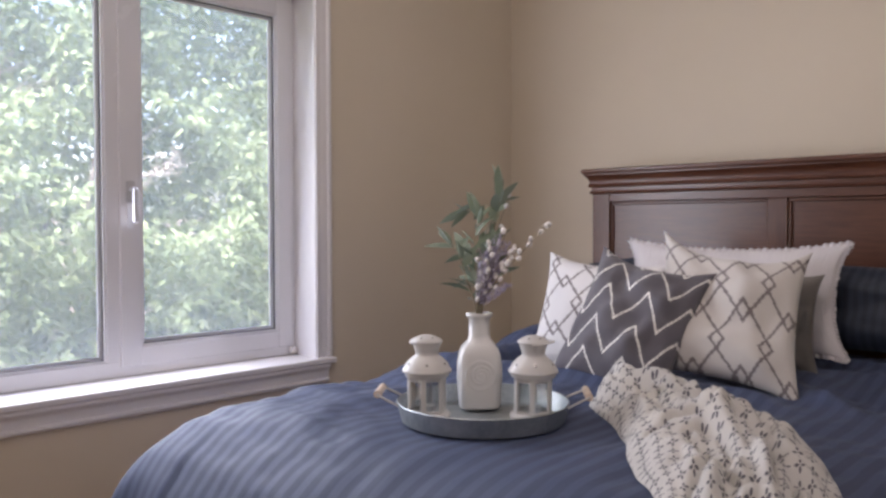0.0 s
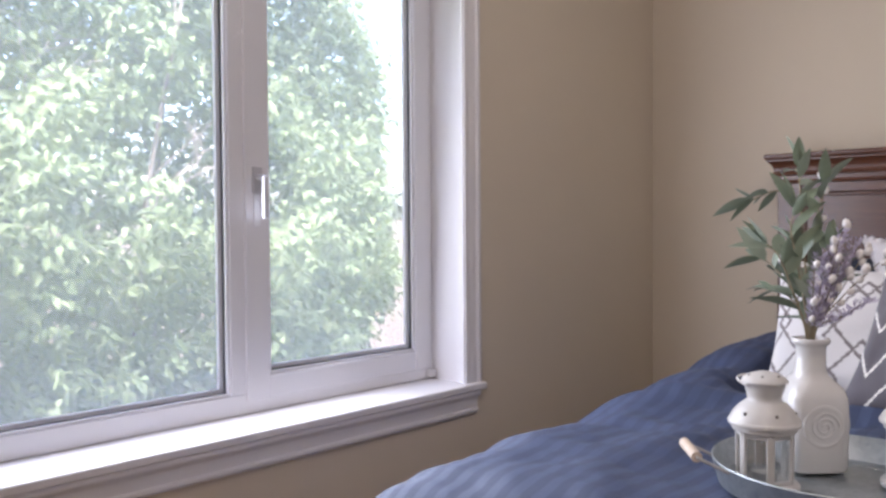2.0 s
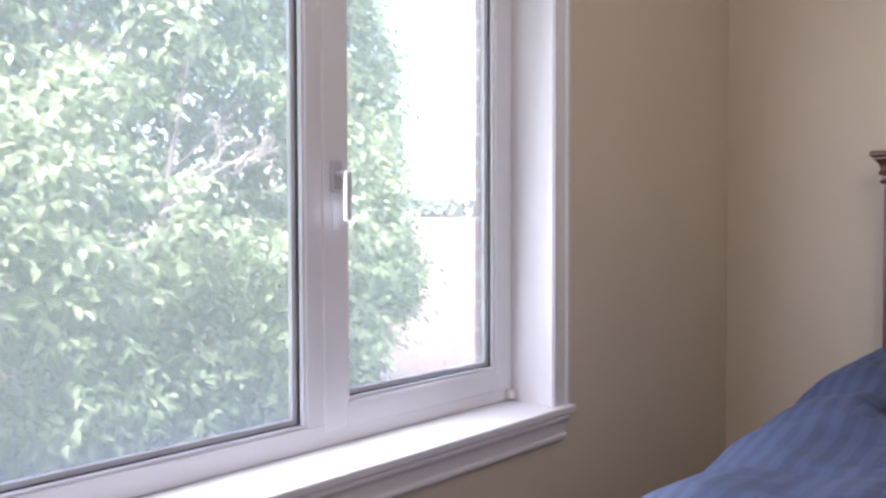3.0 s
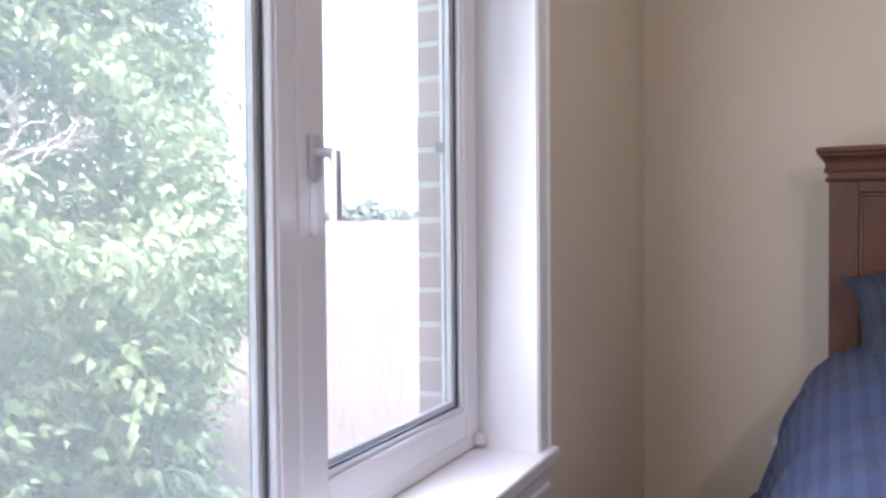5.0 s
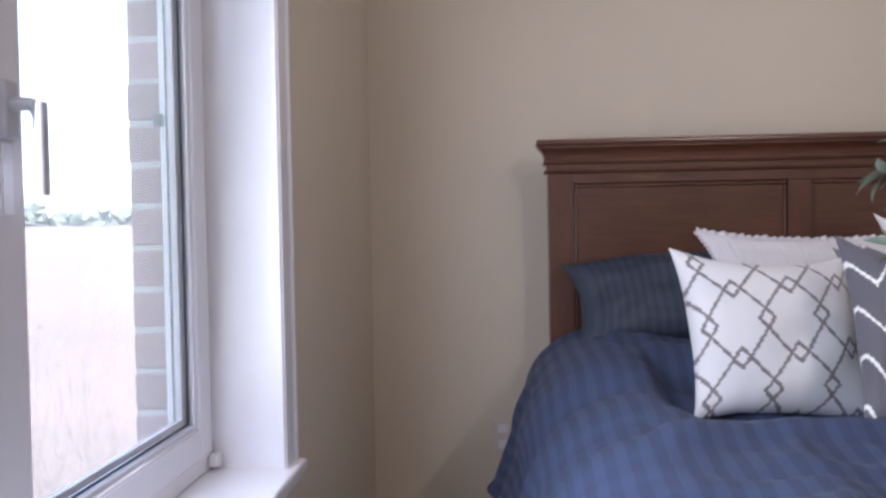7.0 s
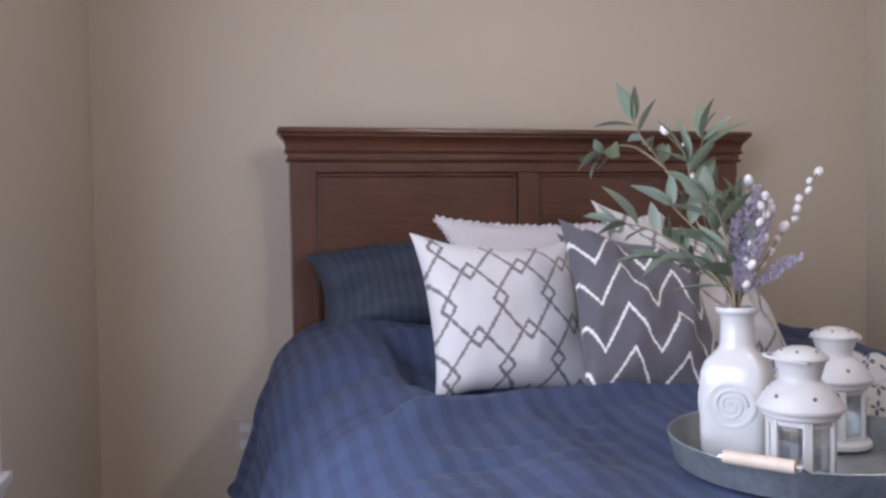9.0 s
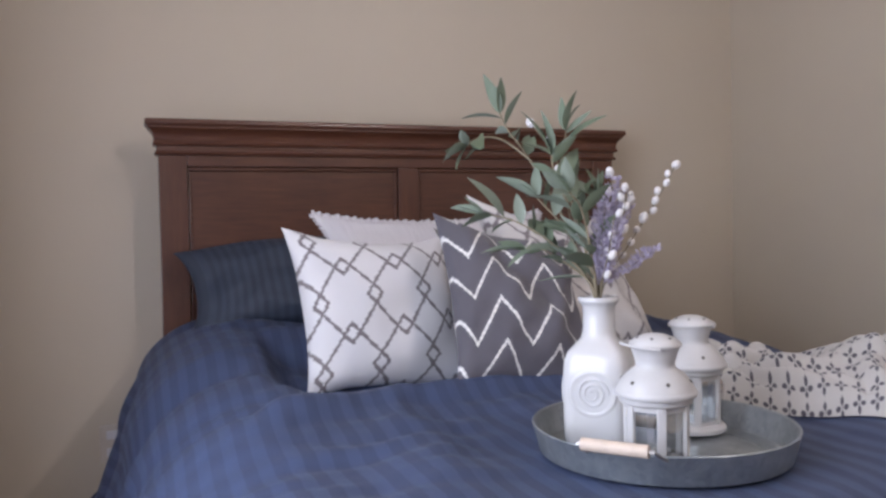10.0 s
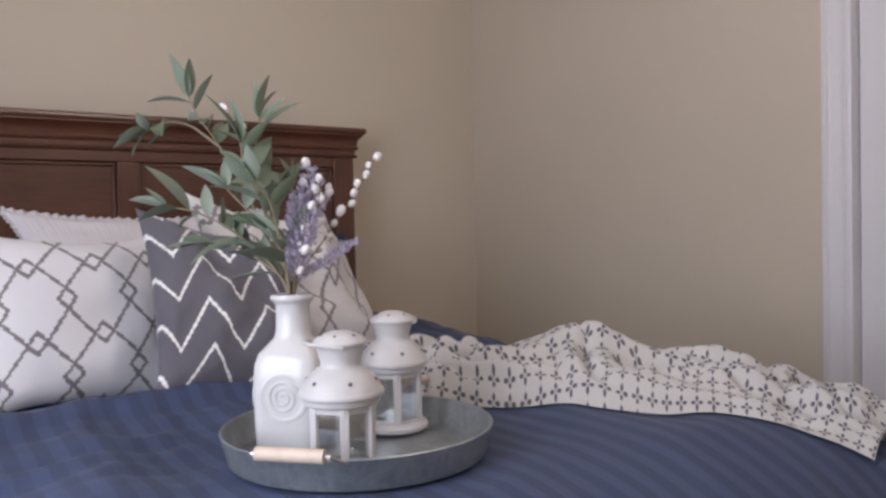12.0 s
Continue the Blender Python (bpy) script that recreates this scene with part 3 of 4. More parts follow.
for sx in (-1, 1):
    xa, xb = sorted((sx * 0.775, sx * 0.800))
    part("side_rail", box((xa, 0.93, 0.22), (xb, 2.975, 0.40), 0.004), M_WOOD_X, bed)
part("foot_rail", box((-0.80, 0.89, 0.20), (0.80, 0.93, 0.42), 0.004), M_WOOD_X, bed)
for sx in (-1, 1):
    xa, xb = sorted((sx * 0.74, sx * 0.80))
    part("leg", box((xa, 0.895, 0.0), (xb, 0.955, 0.199), 0.004), M_WOOD_Z, bed)
part("mattress", box((-0.70, 1.10, 0.30), (0.70, 2.90, 0.58), 0.07, 4), M_RUCHED, bed, "white mattress")

# ---- duvet ----
TOP_L, TOP_R, FOOT = -1.72, -0.39, 1.24


def duvet_top(x, y):
    """Height of the duvet's upper side inside the bed's outline."""
    right = 1 - 0.75 * smoothstep(-1.05, -0.8, x)
    z = 0.644 + 0.018 * right * smoothstep(1.5, 2.1, y) + 0.066 * smoothstep(2.10, 2.52, y) * right
    ridge_y = 1.96 - 0.16 * smoothstep(-1.5, -1.95, x) + 0.03 * math.sin(5 * x)
    z += 0.026 * math.exp(-((y - ridge_y) / 0.045) ** 2) * smoothstep(-0.7, -1.0, x) * smoothstep(-1.95, -1.7, x)
    z += 0.012 * (noise.noise((x * 2.2, y * 2.2, 0.3))) + 0.009 * noise.noise((x * 6, y * 5, 2.0)) + 0.004 * noise.noise((x * 15, y * 9, 4.0))
    crumple = smoothstep(1.95, 2.15, y) * (1 - smoothstep(2.6, 2.85, y)) * (0.35 + 0.65 * smoothstep(-1.9, -1.6, x))
    z += 0.048 * crumple * (0.5 - abs(noise.noise((x * 4 + 3 * y, y * 3 - x, 6.0)))) + 0.012 * crumple * noise.noise((x * 11, y * 9, 1.0))
    z += 0.014 * (0.4 - abs(noise.noise((x * 3.5 - y, y * 2.5 + x, 8.0))))
    creased = smoothstep(1.25, 1.95, y) * (0.55 + 0.45 * smoothstep(-1.3, -1.7, x))
    z += 0.022 * creased * (0.35 - abs(noise.noise((x * 7 - 4 * y, y * 6 + 3 * x, 12.0)))) + 0.010 * creased * (0.35 - abs(noise.noise((x * 14 + 5 * y, y * 11 - 4 * x, 15.0))))
    z += 0.004 * math.sin((x + 0.35 * y) * 17 + 3 * noise.noise((x * 2, y * 2, 7))) * smoothstep(0.9, 1.3, y)
    z += 0.009 * noise.noise((x * 7, y * 22, 21.0)) * smoothstep(-0.9, -1.4, x)
    z -= 0.075 * smoothstep(1.98, 2.17, y) * (1 - smoothstep(2.42, 2.55, y)) * smoothstep(-1.70, -1.62, x) * (1 - smoothstep(-1.25, -1.15, x))
    flat = math.exp(-(((x + 1.183) / 0.26) ** 2 + ((y - 1.464) / 0.26) ** 2) ** 2)
    return z * (1 - flat) + 0.6415 * flat


def over(d, r, hang):
    """Past an edge by d of cloth: how far out and how far down; hang is the slope of the drop."""
    if d <= 0:
        return 0.0, 0.0
    arc = r * math.pi / 2
    if d < arc:
        a = d / r
        return r * math.sin(a), r * (1 - math.cos(a))
    return r + hang * (d - arc), r + math.sqrt(1 - hang * hang) * (d - arc)


S0, S1, T0, T1 = -2.36, 0.08, 0.66, 2.92


def duvet_point(u, v):
    s, t = S0 + (S1 - S0) * u, T0 + (T1 - T0) * v
    ol, dl = over(TOP_L - s, 0.28, 0.36)
    orr, dr = over(s - TOP_R, 0.20, 0.24)
    of, df = over(FOOT - t, 0.36, 0.24)
    x = min(max(s, TOP_L), TOP_R) - ol + orr
    y = max(t, FOOT) - of
    side = max(dl, dr)
    down = math.sqrt(side * side + df * df)
    if side > 0 and df > 0:
        down *= 0.93
    z = duvet_top(min(max(x, TOP_L - 0.05), TOP_R + 0.05), y) - down
    w = smoothstep(0.05, 0.25, side)
    x += (0.012 * math.sin(t * 21 + 4 * noise.noise((t * 3, s, 1))) + 0.018 * noise.noise((t * 4, s * 2, 5))) * w * (-1 if dl > 0 else 1)
    wf = smoothstep(0.08, 0.3, df)
    y += (0.010 * math.sin(s * 17 + 4 * noise.noise((s * 3, t, 4))) + 0.015 * noise.noise((s * 4, t * 2, 9))) * wf
    return (x, y, max(z, 0.30 + 0.012 * noise.noise((s * 5, t * 5, 3))))


duvet_bm = sheet(170, 150, duvet_point, lambda u, v: (S0 + (S1 - S0) * u, T0 + (T1 - T0) * v))
duvet = tagged(part("duvet", duvet_bm, M_NAVY, angle=80), "puffy navy blue duvet with woven satin stripes on the bed", "duvet")


hem_line = [duvet_point(0.0, 1 - k / 90) for k in range(91)] + [duvet_point(k / 110, 0.0) for k in range(1, 111)]
part("hem", tube(hem_line, 0.0055, 6), M_NAVY, duvet, "piped navy hem")


# ---- pillows ----
def pillow(name, tl, tr, bl, fat, material, label, size, ear=0.05, seed=0.0, group="", crease=0.012, fringe=0.0, sag=0.0, flange=0.0):
    """A stuffed cushion spanned by three corners; front and back are one skin."""
    tl, tr, bl = Vector(tl), Vector(tr), Vector(bl)
    origin = (tr + bl) / 2
    ex, ey = (tr - tl) / 2, (tl - bl) / 2
    nz = ex.cross(ey).normalized()
    if nz.y > 0:
        nz = -nz
    bm = bmesh.new()
    layer = bm.loops.layers.uv.new("UVMap")
    n = 34
    sides = []
    for sign in (1, -1):
        g = []
        for i in range(n + 1):
            row = []
            for j in range(n + 1):
                u = math.sin((i / n - 0.5) * math.pi * 0.96) / math.sin(0.48 * math.pi)
                v = math.sin((j / n - 0.5) * math.pi * 0.96) / math.sin(0.48 * math.pi)
                pull_x = 1 - ear * (1 - abs(v) ** 2.5) * abs(u) ** 2
                pull_y = 1 - ear * (1 - abs(u) ** 2.5) * abs(v) ** 2
                h = fat * max(0.0, (1 - abs(u) ** 2.6) * (1 - abs(v) ** 2.6)) ** 0.55
                w = (1 - u ** 4) * (1 - v ** 4)
                h += crease * w * noise.noise((u * 2.1 + seed, v * 2.1, seed)) + 0.35 * crease * w * noise.noise((u * 6 + seed, v * 5, seed + 3))
                edge = max(abs(u), abs(v))
                ruff = fringe * smoothstep(0.93, 1.0, edge) * math.sin(40 * (u + v) + 5 * noise.noise((u * 3, v * 3, seed)))
                fl = flange * smoothstep(0.90, 1.0, abs(u)) * math.copysign(1, u) / max(0.1, ex.length)
                low = sag * (1 - abs(u) ** 2.2) * max(0.0, v) ** 2
                wave = 0.018 * noise.noise((u * 3 + seed, v * 3 + seed, 11.0)) * edge ** 3
                p = origin + ex * (u * pull_x + fl) + ey * (v * pull_y - low + wave) + nz * (sign * h + ruff)
                row.append((p, (u * size[0] / 2, v * size[1] / 2), edge))
            g.append(row)
        sides.append(g)
    made = {}

    def vert(k, i, j):
        on_edge = i in (0, n) or j in (0, n)
        key = (0 if on_edge else k, i, j)
        if key not in made:
            made[key] = bm.verts.new(sides[k][i][j][0])
        return made[key]

    for k in (0, 1):
        for i in range(n):
            for j in range(n):
                ids = ((i, j), (i + 1, j), (i + 1, j + 1), (i, j + 1))
                f = bm.faces.new([vert(k, a, b) for a, b in ids])
                for loop, (a, b) in zip(f.loops, ids):
                    loop[layer].uv = sides[k][a][b][1]
    return tagged(part(name, bm, material, angle=70), label, "pillow", group)


G = "pillows on the bed"
pillow("pillow", (-1.825, 2.905, 0.945), (-1.13, 2.91, 0.960), (-1.80, 2.77, 0.70), 0.085, M_NAVY_CASE, "navy blue striped bed pillow leaning on the headboard", (0.70, 0.42), 0.13, 1.0, G, 0.035, sag=-0.34, flange=0.030)
pillow("pillow", (-1.03, 2.905, 0.975), (-0.41, 2.91, 0.970), (-1.03, 2.77, 0.70), 0.085, M_NAVY_CASE, "navy blue striped bed pillow leaning on the headboard", (0.62, 0.42), 0.10, 2.0, G, 0.035, sag=-0.03, flange=0.035)
sham = pillow("pillow_sham", (-1.496, 2.638, 1.050), (-0.750, 2.70, 1.050), (-1.46, 2.50, 0.705), 0.06, M_RUCHED, "white ruched cotton pillow with a frilled edge", (0.74, 0.40), 0.13, 3.0, G, 0.03, sag=0.06)


def frill(tl, tr, bl, parent, width=0.030):
    """A gathered ruffle round the edge of a cushion."""
    tl, tr, bl = Vector(tl), Vector(tr), Vector(bl)
    mid, ex, ey = (tr + bl) / 2, (tr - tl) / 2, (tl - bl) / 2
    nz = ex.cross(ey).normalized()

    def at(u, v):
        k, f = int(min(u * 4, 3.999)), (u * 4) % 1.0 if u < 1 else 1.0
        q = 2 * f - 1
        p, out = (((q, 1), (0, 1)), ((1, -q), (1, 0)), ((-q, -1), (0, -1)), ((-1, q), (-1, 0)))[k]
        ear = 1 - 0.13 * (1 - abs(q) ** 2.5)
        base = mid + ex * p[0] * (ear if out[0] else 1) + ey * (p[1] * (ear if out[1] else 1) - (0.06 * (1 - abs(q) ** 2.2) if out == (0, 1) else 0))
        d = (ex.normalized() * out[0] + ey.normalized() * out[1])
        wave = math.sin(u * 820 + 3 * noise.noise((u * 40, 0, 0)))
        return base + d * (v - 0.62) * width * (0.9 + 0.5 * noise.noise((u * 90, 3, 1))) + nz * (0.0055 * wave * v) + d * (0.0004 * wave * v)

    part("frill", sheet(1100, 3, at), M_RUCHED, parent, "gathered white frill", angle=80)


frill((-1.496, 2.638, 1.050), (-0.750, 2.70, 1.050), (-1.46, 2.50, 0.705), sham)
pillow("cushion", (-1.19, 2.49, 1.005), (-0.775, 2.55, 0.960), (-1.15, 2.36, 0.69), 0.06, M_GREY_CLOTH, "plain dark grey satin cushion behind the patterned ones", (0.40, 0.36), 0.14, 4.0, G, 0.04, sag=0.05)
pillow("cushion", (-1.634, 2.335, 1.014), (-1.19, 2.40, 0.985), (-1.614, 2.17, 0.632), 0.075, M_DIAMOND, "white square cushion with a dark stepped diamond lattice", (0.44, 0.44), 0.11, 5.0, G, 0.010, sag=0.07)
pillow("cushion", (-1.170, 2.30, 1.090), (-0.748, 2.375, 1.032), (-1.105, 2.05, 0.700), 0.075, M_DIAMOND_DIM, "white square cushion with a dark stepped diamond lattice", (0.44, 0.44), 0.13, 6.0, G, 0.03, sag=0.24)
pillow("cushion", (-1.307, 2.175, 1.042), (-0.945, 2.195, 0.972), (-1.345, 1.94, 0.680), 0.07, M_CHEVRON, "dark grey square cushion with white zigzag lines", (0.42, 0.42), 0.12, 7.0, G, 0.035, sag=0.08)

# ---- throw blanket ----
LEFT = [(-1.06, 1.73), (-0.86, 1.55), (-0.72, 1.36), (-0.575, 1.20), (-0.475, 1.03)]
RIGHT = [(-0.99, 1.87), (-0.67, 1.79), (-0.44, 1.59), (-0.31, 1.33), (-0.22, 1.06)]
left_line, right_line = bend([(*p, 0) for p in LEFT], 24), bend([(*p, 0) for p in RIGHT], 24)


def ground_height(x, y):
    z = duvet_top(x, y)
    df, dr = over(FOOT - y, 0.36, 0.24)[1], over((x - TOP_R) * 1.25, 0.20, 0.24)[1]
    return z - math.sqrt(df * df + dr * dr)


def throw_point(u, v):
    k = u * (len(left_line) - 1)
    i = min(int(k), len(left_line) - 2)
    a, b = left_line[i].lerp(left_line[i + 1], k - i), right_line[i].lerp(right_line[i + 1], k - i)
    wob = 0.025 * noise.noise((u * 9, 4.0, 1.0)) * (1 - v) + 0.04 * noise.noise((u * 8, 9.0, 2.0)) * v
    p = a.lerp(b, v + wob)
    arch = max(0.0, math.sin(math.pi * min(1, max(0, v)))) ** 0.75
    body = (0.020 * smoothstep(0.0, 0.42, u) + 0.050) * (1 - 0.92 * smoothstep(0.40, 0.95, u))
    q = noise.noise((u * 5, v * 3, 3))
    folds = 0.014 * math.sin(v * 15 + 7 * q) + 0.034 * abs(math.sin(u * 15 + v * 5 + 5 * noise.noise((u * 5, v * 4, 8)))) ** 0.7
    folds += 0.030 * noise.noise((u * 6, v * 4, 5)) + 0.024 * noise.noise((u * 15, v * 9, 6)) + 0.008 * noise.noise((u * 30, v * 20, 2))
    z = ground_height(p.x, p.y) + 0.004 + arch * (body + folds)
    return (p.x, p.y, max(z, ground_height(p.x, p.y) + 0.004))


throw_bm = sheet(150, 70, throw_point, lambda u, v: (u * 1.06 + 0.02 * noise.noise((u * 5, v * 4, 1)), v * (0.26 + 0.28 * u) + 0.02 * noise.noise((u * 5, v * 4, 9))))
tagged(part("throw_blanket", throw_bm, M_PETAL, angle=80), "crumpled cream cotton throw with a dark petal print on the duvet", "blanket")

# ---- tray ----
TX, TY, TZ = -1.183, 1.464, 0.6455
tray = tagged(empty("tray", (TX, TY, TZ), 0), "round galvanised metal tray with wooden handles on the duvet", "tray")
part("dish", lathe([(0.0, 0.003), (0.10, 0.003), (0.188, 0.003), (0.191, 0.006), (0.202, 0.045), (0.205, 0.047), (0.2065, 0.045), (0.2055, 0.042),
                    (0.195, 0.002), (0.192, 0.0), (0.0, 0.0)], 96), M_ZINC, tray)
part("groove", lathe([(0.150, 0.0031), (0.152, 0.0045), (0.154, 0.0031)], 72), M_ZINC, tray)
for ang in (220, 40):
    a = radians(ang)
    d, e = Vector((math.cos(a), math.sin(a), 0)), Vector((-math.sin(a), math.cos(a), 0))
    grip_c = d * 0.248 + Vector((0, 0, 0.064))
    wires = []
    for sgn in (-1, 1):
        foot = d * 0.198 + e * sgn * 0.056 + Vector((0, 0, 0.040))
        w = tube([foot, foot.lerp(grip_c + e * sgn * 0.051, 0.6), grip_c + e * sgn * 0.051, grip_c + e * sgn * 0.042], 0.0030, 8)
        wires.append(part("handle_wire", w, M_WIRE, tray))
    g = tube([grip_c + e * q for q in (-0.046, -0.044, -0.02, 0.02, 0.044, 0.046)], 0.0092, 16)
    part("grip", g, M_PEG, tray, "turned pale wooden grip")

# ---- vase ----
TRAYTOP = TZ + 0.0085


def squarish(a):
    c, s = abs(math.cos(a)), abs(math.sin(a))
    return (c ** 5 + s ** 5) ** (-1 / 5)


vase = tagged(empty("vase", (-1.255, 1.532, TRAYTOP), 46), "white glazed ceramic bottle vase with embossed roundels", "vase")
part("body", lathe([(0.0, 0.002, 1), (0.044, 0.0, 1), (0.050, 0.003, 1), (0.0525, 0.010, 1), (0.0535, 0.05, 1), (0.0535, 0.11, 1), (0.052, 0.132, 1), (0.047, 0.148, 0.9),
                    (0.037, 0.160, 0.6), (0.029, 0.169, 0.3), (0.0265, 0.180, 0.0), (0.0255, 0.205, 0), (0.026, 0.220, 0), (0.029, 0.224, 0), (0.0325, 0.227, 0),
                    (0.0335, 0.231, 0), (0.032, 0.235, 0), (0.028, 0.2355, 0), (0.0255, 0.232, 0), (0.022, 0.20, 0), (0.021, 0.16, 0)], 64, squarish), M_WHITE_CERAMIC, vase)
for k in range(4):
    a = k * 90
    bm = bmesh.new()
    ringp = lathe([(0.0, 0.0012), (0.030, 0.0012), (0.034, 0.0024), (0.038, 0.0012), (0.040, -0.002)], 48)
    me = bpy.data.meshes.new("tmp")
    ringp.to_mesh(me)
    ringp.free()
    bm.from_mesh(me)
    bpy.data.meshes.remove(me)
    spiral = [(0.026 * (1 - q / 60) * math.cos(q * 0.3), 0.026 * (1 - q / 60) * math.sin(q * 0.3), 0.0010) for q in range(52)]
    tube(spiral, 0.0022, 6, 0.8, bm)
    bmesh.ops.transform(bm, matrix=pose(0, 0, 0, 0, 0, a) @ pose(0.0525, 0, 0.085, 90, 0, 90), verts=bm.verts)
    part("roundel", bm, M_WHITE_CERAMIC, vase)


# ---- lanterns ----
def lantern(x, y, rz):
    L = tagged(empty("lantern", (x, y, TRAYTOP), rz), "small white enamelled metal tea-light lantern on the tray", "lantern", "lanterns on the tray")
    part("base", lathe([(0.0, 0.001), (0.050, 0.0), (0.0525, 0.002), (0.053, 0.008), (0.050, 0.0115), (0.046, 0.013), (0.0, 0.013)], 48), M_LANTERN, L)
    part("collar", lathe([(0.0, 0.094), (0.044, 0.094), (0.047, 0.092), (0.049, 0.094), (0.0495, 0.100), (0.054, 0.1015), (0.0555, 0.104), (0.055, 0.108), (0.053, 0.110)], 48), M_LANTERN, L)
    dome = part("dome", lathe([(0.053, 0.1095), (0.0515, 0.113), (0.0465, 0.122), (0.038, 0.131), (0.030, 0.1375), (0.0265, 0.140), (0.0255, 0.143), (0.0270, 0.150),
                               (0.0310, 0.163), (0.0325, 0.1665), (0.0350, 0.168), (0.0355, 0.1705), (0.0340, 0.173), (0.0265, 0.179), (0.013, 0.1838), (0.0, 0.185)], 48), M_LANTERN, L)
    part("pane_rail", lathe([(0.0425, 0.084), (0.0455, 0.084), (0.0455, 0.0945), (0.0425, 0.0945)], 6), M_LANTERN, L, angle=30)
    part("pane_rail", lathe([(0.0425, 0.012), (0.0455, 0.012), (0.0455, 0.019), (0.0425, 0.019)], 6), M_LANTERN, L, angle=30)
    for k in range(6):
        a = radians(60 * k + 10)
        hole = lathe([(0.0, 0.0008), (0.0026, 0.0008), (0.0028, -0.002)], 10)
        bmesh.ops.transform(hole, matrix=pose(0.0462 * math.cos(a), 0.0462 * math.sin(a), 0.1226) @ pose(0, 0, 0, 0, 0, math.degrees(a)) @ pose(0, 0, 0, 0, 50, 0), verts=hole.verts)
        part("punched_hole", hole, M_HOLE, dome, "dark punched hole")
        a = radians(60 * k + 40)
        hole = lathe([(0.0, 0.0008), (0.0020, 0.0008), (0.0022, -0.002)], 10)
        bmesh.ops.transform(hole, matrix=pose(0.0250 * math.cos(a), 0.0250 * math.sin(a), 0.1797) @ pose(0, 0, 0, 0, 0, math.degrees(a)) @ pose(0, 0, 0, 0, 28, 0), verts=hole.verts)
        part("punched_hole", hole, M_HOLE, dome, "dark punched hole")
    for k in range(6):
        a = radians(60 * k)
        post = box((0.0390, -0.0058, 0.012), (0.0445, 0.0058, 0.095), 0.001, 1)
        bmesh.ops.transform(post, matrix=pose(0, 0, 0, 0, 0, 60 * k), verts=post.verts)
        part("post", post, M_LANTERN, L)
        pane = box((0.0362, -0.0175, 0.0135), (0.0370, 0.0175, 0.0935))
        bmesh.ops.transform(pane, matrix=pose(0, 0, 0, 0, 0, 60 * k + 30), verts=pane.verts)
        p = part("pane", pane, M_LGLASS, L, "clear glass pane", smooth=False)
        p.visible_shadow = False
    tin = part("tea_light", lathe([(0.0, 0.0135), (0.019, 0.0135), (0.0192, 0.027), (0.0185, 0.027), (0.018, 0.024), (0.0, 0.024)], 28), M_TIN, L, "tea light in a tin cup")
    part("wax", lathe([(0.0, 0.0255), (0.012, 0.025), (0.0178, 0.0245)], 24), M_WAX, tin)
    part("wire_handle", tube([(0.034, 0, 0.166)] + [(0.036 * math.cos(math.pi * k / 20), 0.046 * math.sin(math.pi * k / 20), 0.166 + 0.006 * math.sin(math.pi * k / 20)) for k in range(21)] + [(-0.034, 0, 0.166)], 0.0020, 8), M_LANTERN, L)
    return L


lant = lantern(-1.268, 1.360, 65)
lant.scale = (1.06, 1.06, 1.06)
copy_thing(lant, pose(-1.078, 1.525, TRAYTOP, 0, 0, 305))

# ---- bouquet ----
bq = tagged(empty("bouquet", (-1.255, 1.532, TRAYTOP)), "artificial bouquet of grey-green leaves, catkins and lavender in the vase", "flowers")


def leaf_mesh(name, length, width, material, curl=0.15, n=7):
    bm = bmesh.new()
    rows = []
    for i in range(n + 1):
        t = i / n
        w = width * math.sin(math.pi * t ** 0.8) ** 0.85 * 0.5 if 0 < t < 1 else 0.0006
        z = -curl * length * t * t
        rows.append([bm.verts.new((length * t, -w, z + w * 0.35)), bm.verts.new((length * t, 0, z)), bm.verts.new((length * t, w, z + w * 0.35))])
    for a, b in zip(rows, rows[1:]):
        bm.faces.new((a[0], b[0], b[1], a[1]))
        bm.faces.new((a[1], b[1], b[2], a[2]))
    return mesh_of(name, bm, material, True, 80)


LEAVES = [leaf_mesh("leaf", 0.072, 0.023, M_EUCA, 0.10), leaf_mesh("leaf", 0.084, 0.027, M_EUCA, 0.22), leaf_mesh("leaf", 0.060, 0.022, M_EUCA, -0.1)]


def put_leaf(parent, base, direction, rng, meshes=None):
    ob = new("leaf", rng.choice(meshes or LEAVES))
    d = Vector(direction).normalized()
    q = d.to_track_quat('X', 'Z').to_matrix().to_4x4()
    s = rng.uniform(0.72, 1.1)
    ob.matrix_basis = Matrix.Translation(base) @ q @ pose(0, 0, 0, rng.uniform(-60, 60), 0, 0) @ Matrix.Diagonal((s, s, s, 1))
    ob.parent = parent
    return ob


def leafy_branch(points, seed, start=0.3, step=0.017):
    rng = random.Random(seed)
    line = bend([Vector(p) for p in points], 14)
    st = part("stem", tube(line, 0.0025, 6, 0.5), M_STEM, bq)
    total = sum((b - a).length for a, b in zip(line, line[1:]))
    run, nxt, flip = 0.0, start * total, 1
    for a, b in zip(line, line[1:]):
        run += (b - a).length
        if run >= nxt:
            nxt += step * rng.uniform(0.75, 1.3)
            d = (b - a).normalized()
            side = d.cross(Vector((rng.uniform(-1, 1), rng.uniform(-1, 1), rng.uniform(-0.4, 0.8)))).normalized() * flip
            flip = -flip
            put_leaf(st, b, d * 0.7 + side * 0.9 + Vector((0, 0, 0.1)), rng)
    for k in range(3):
        put_leaf(st, line[-1], (line[-1] - line[-3]).normalized() + Vector((rng.uniform(-0.6, 0.6), rng.uniform(-0.6, 0.6), rng.uniform(0, 0.4))), rng)


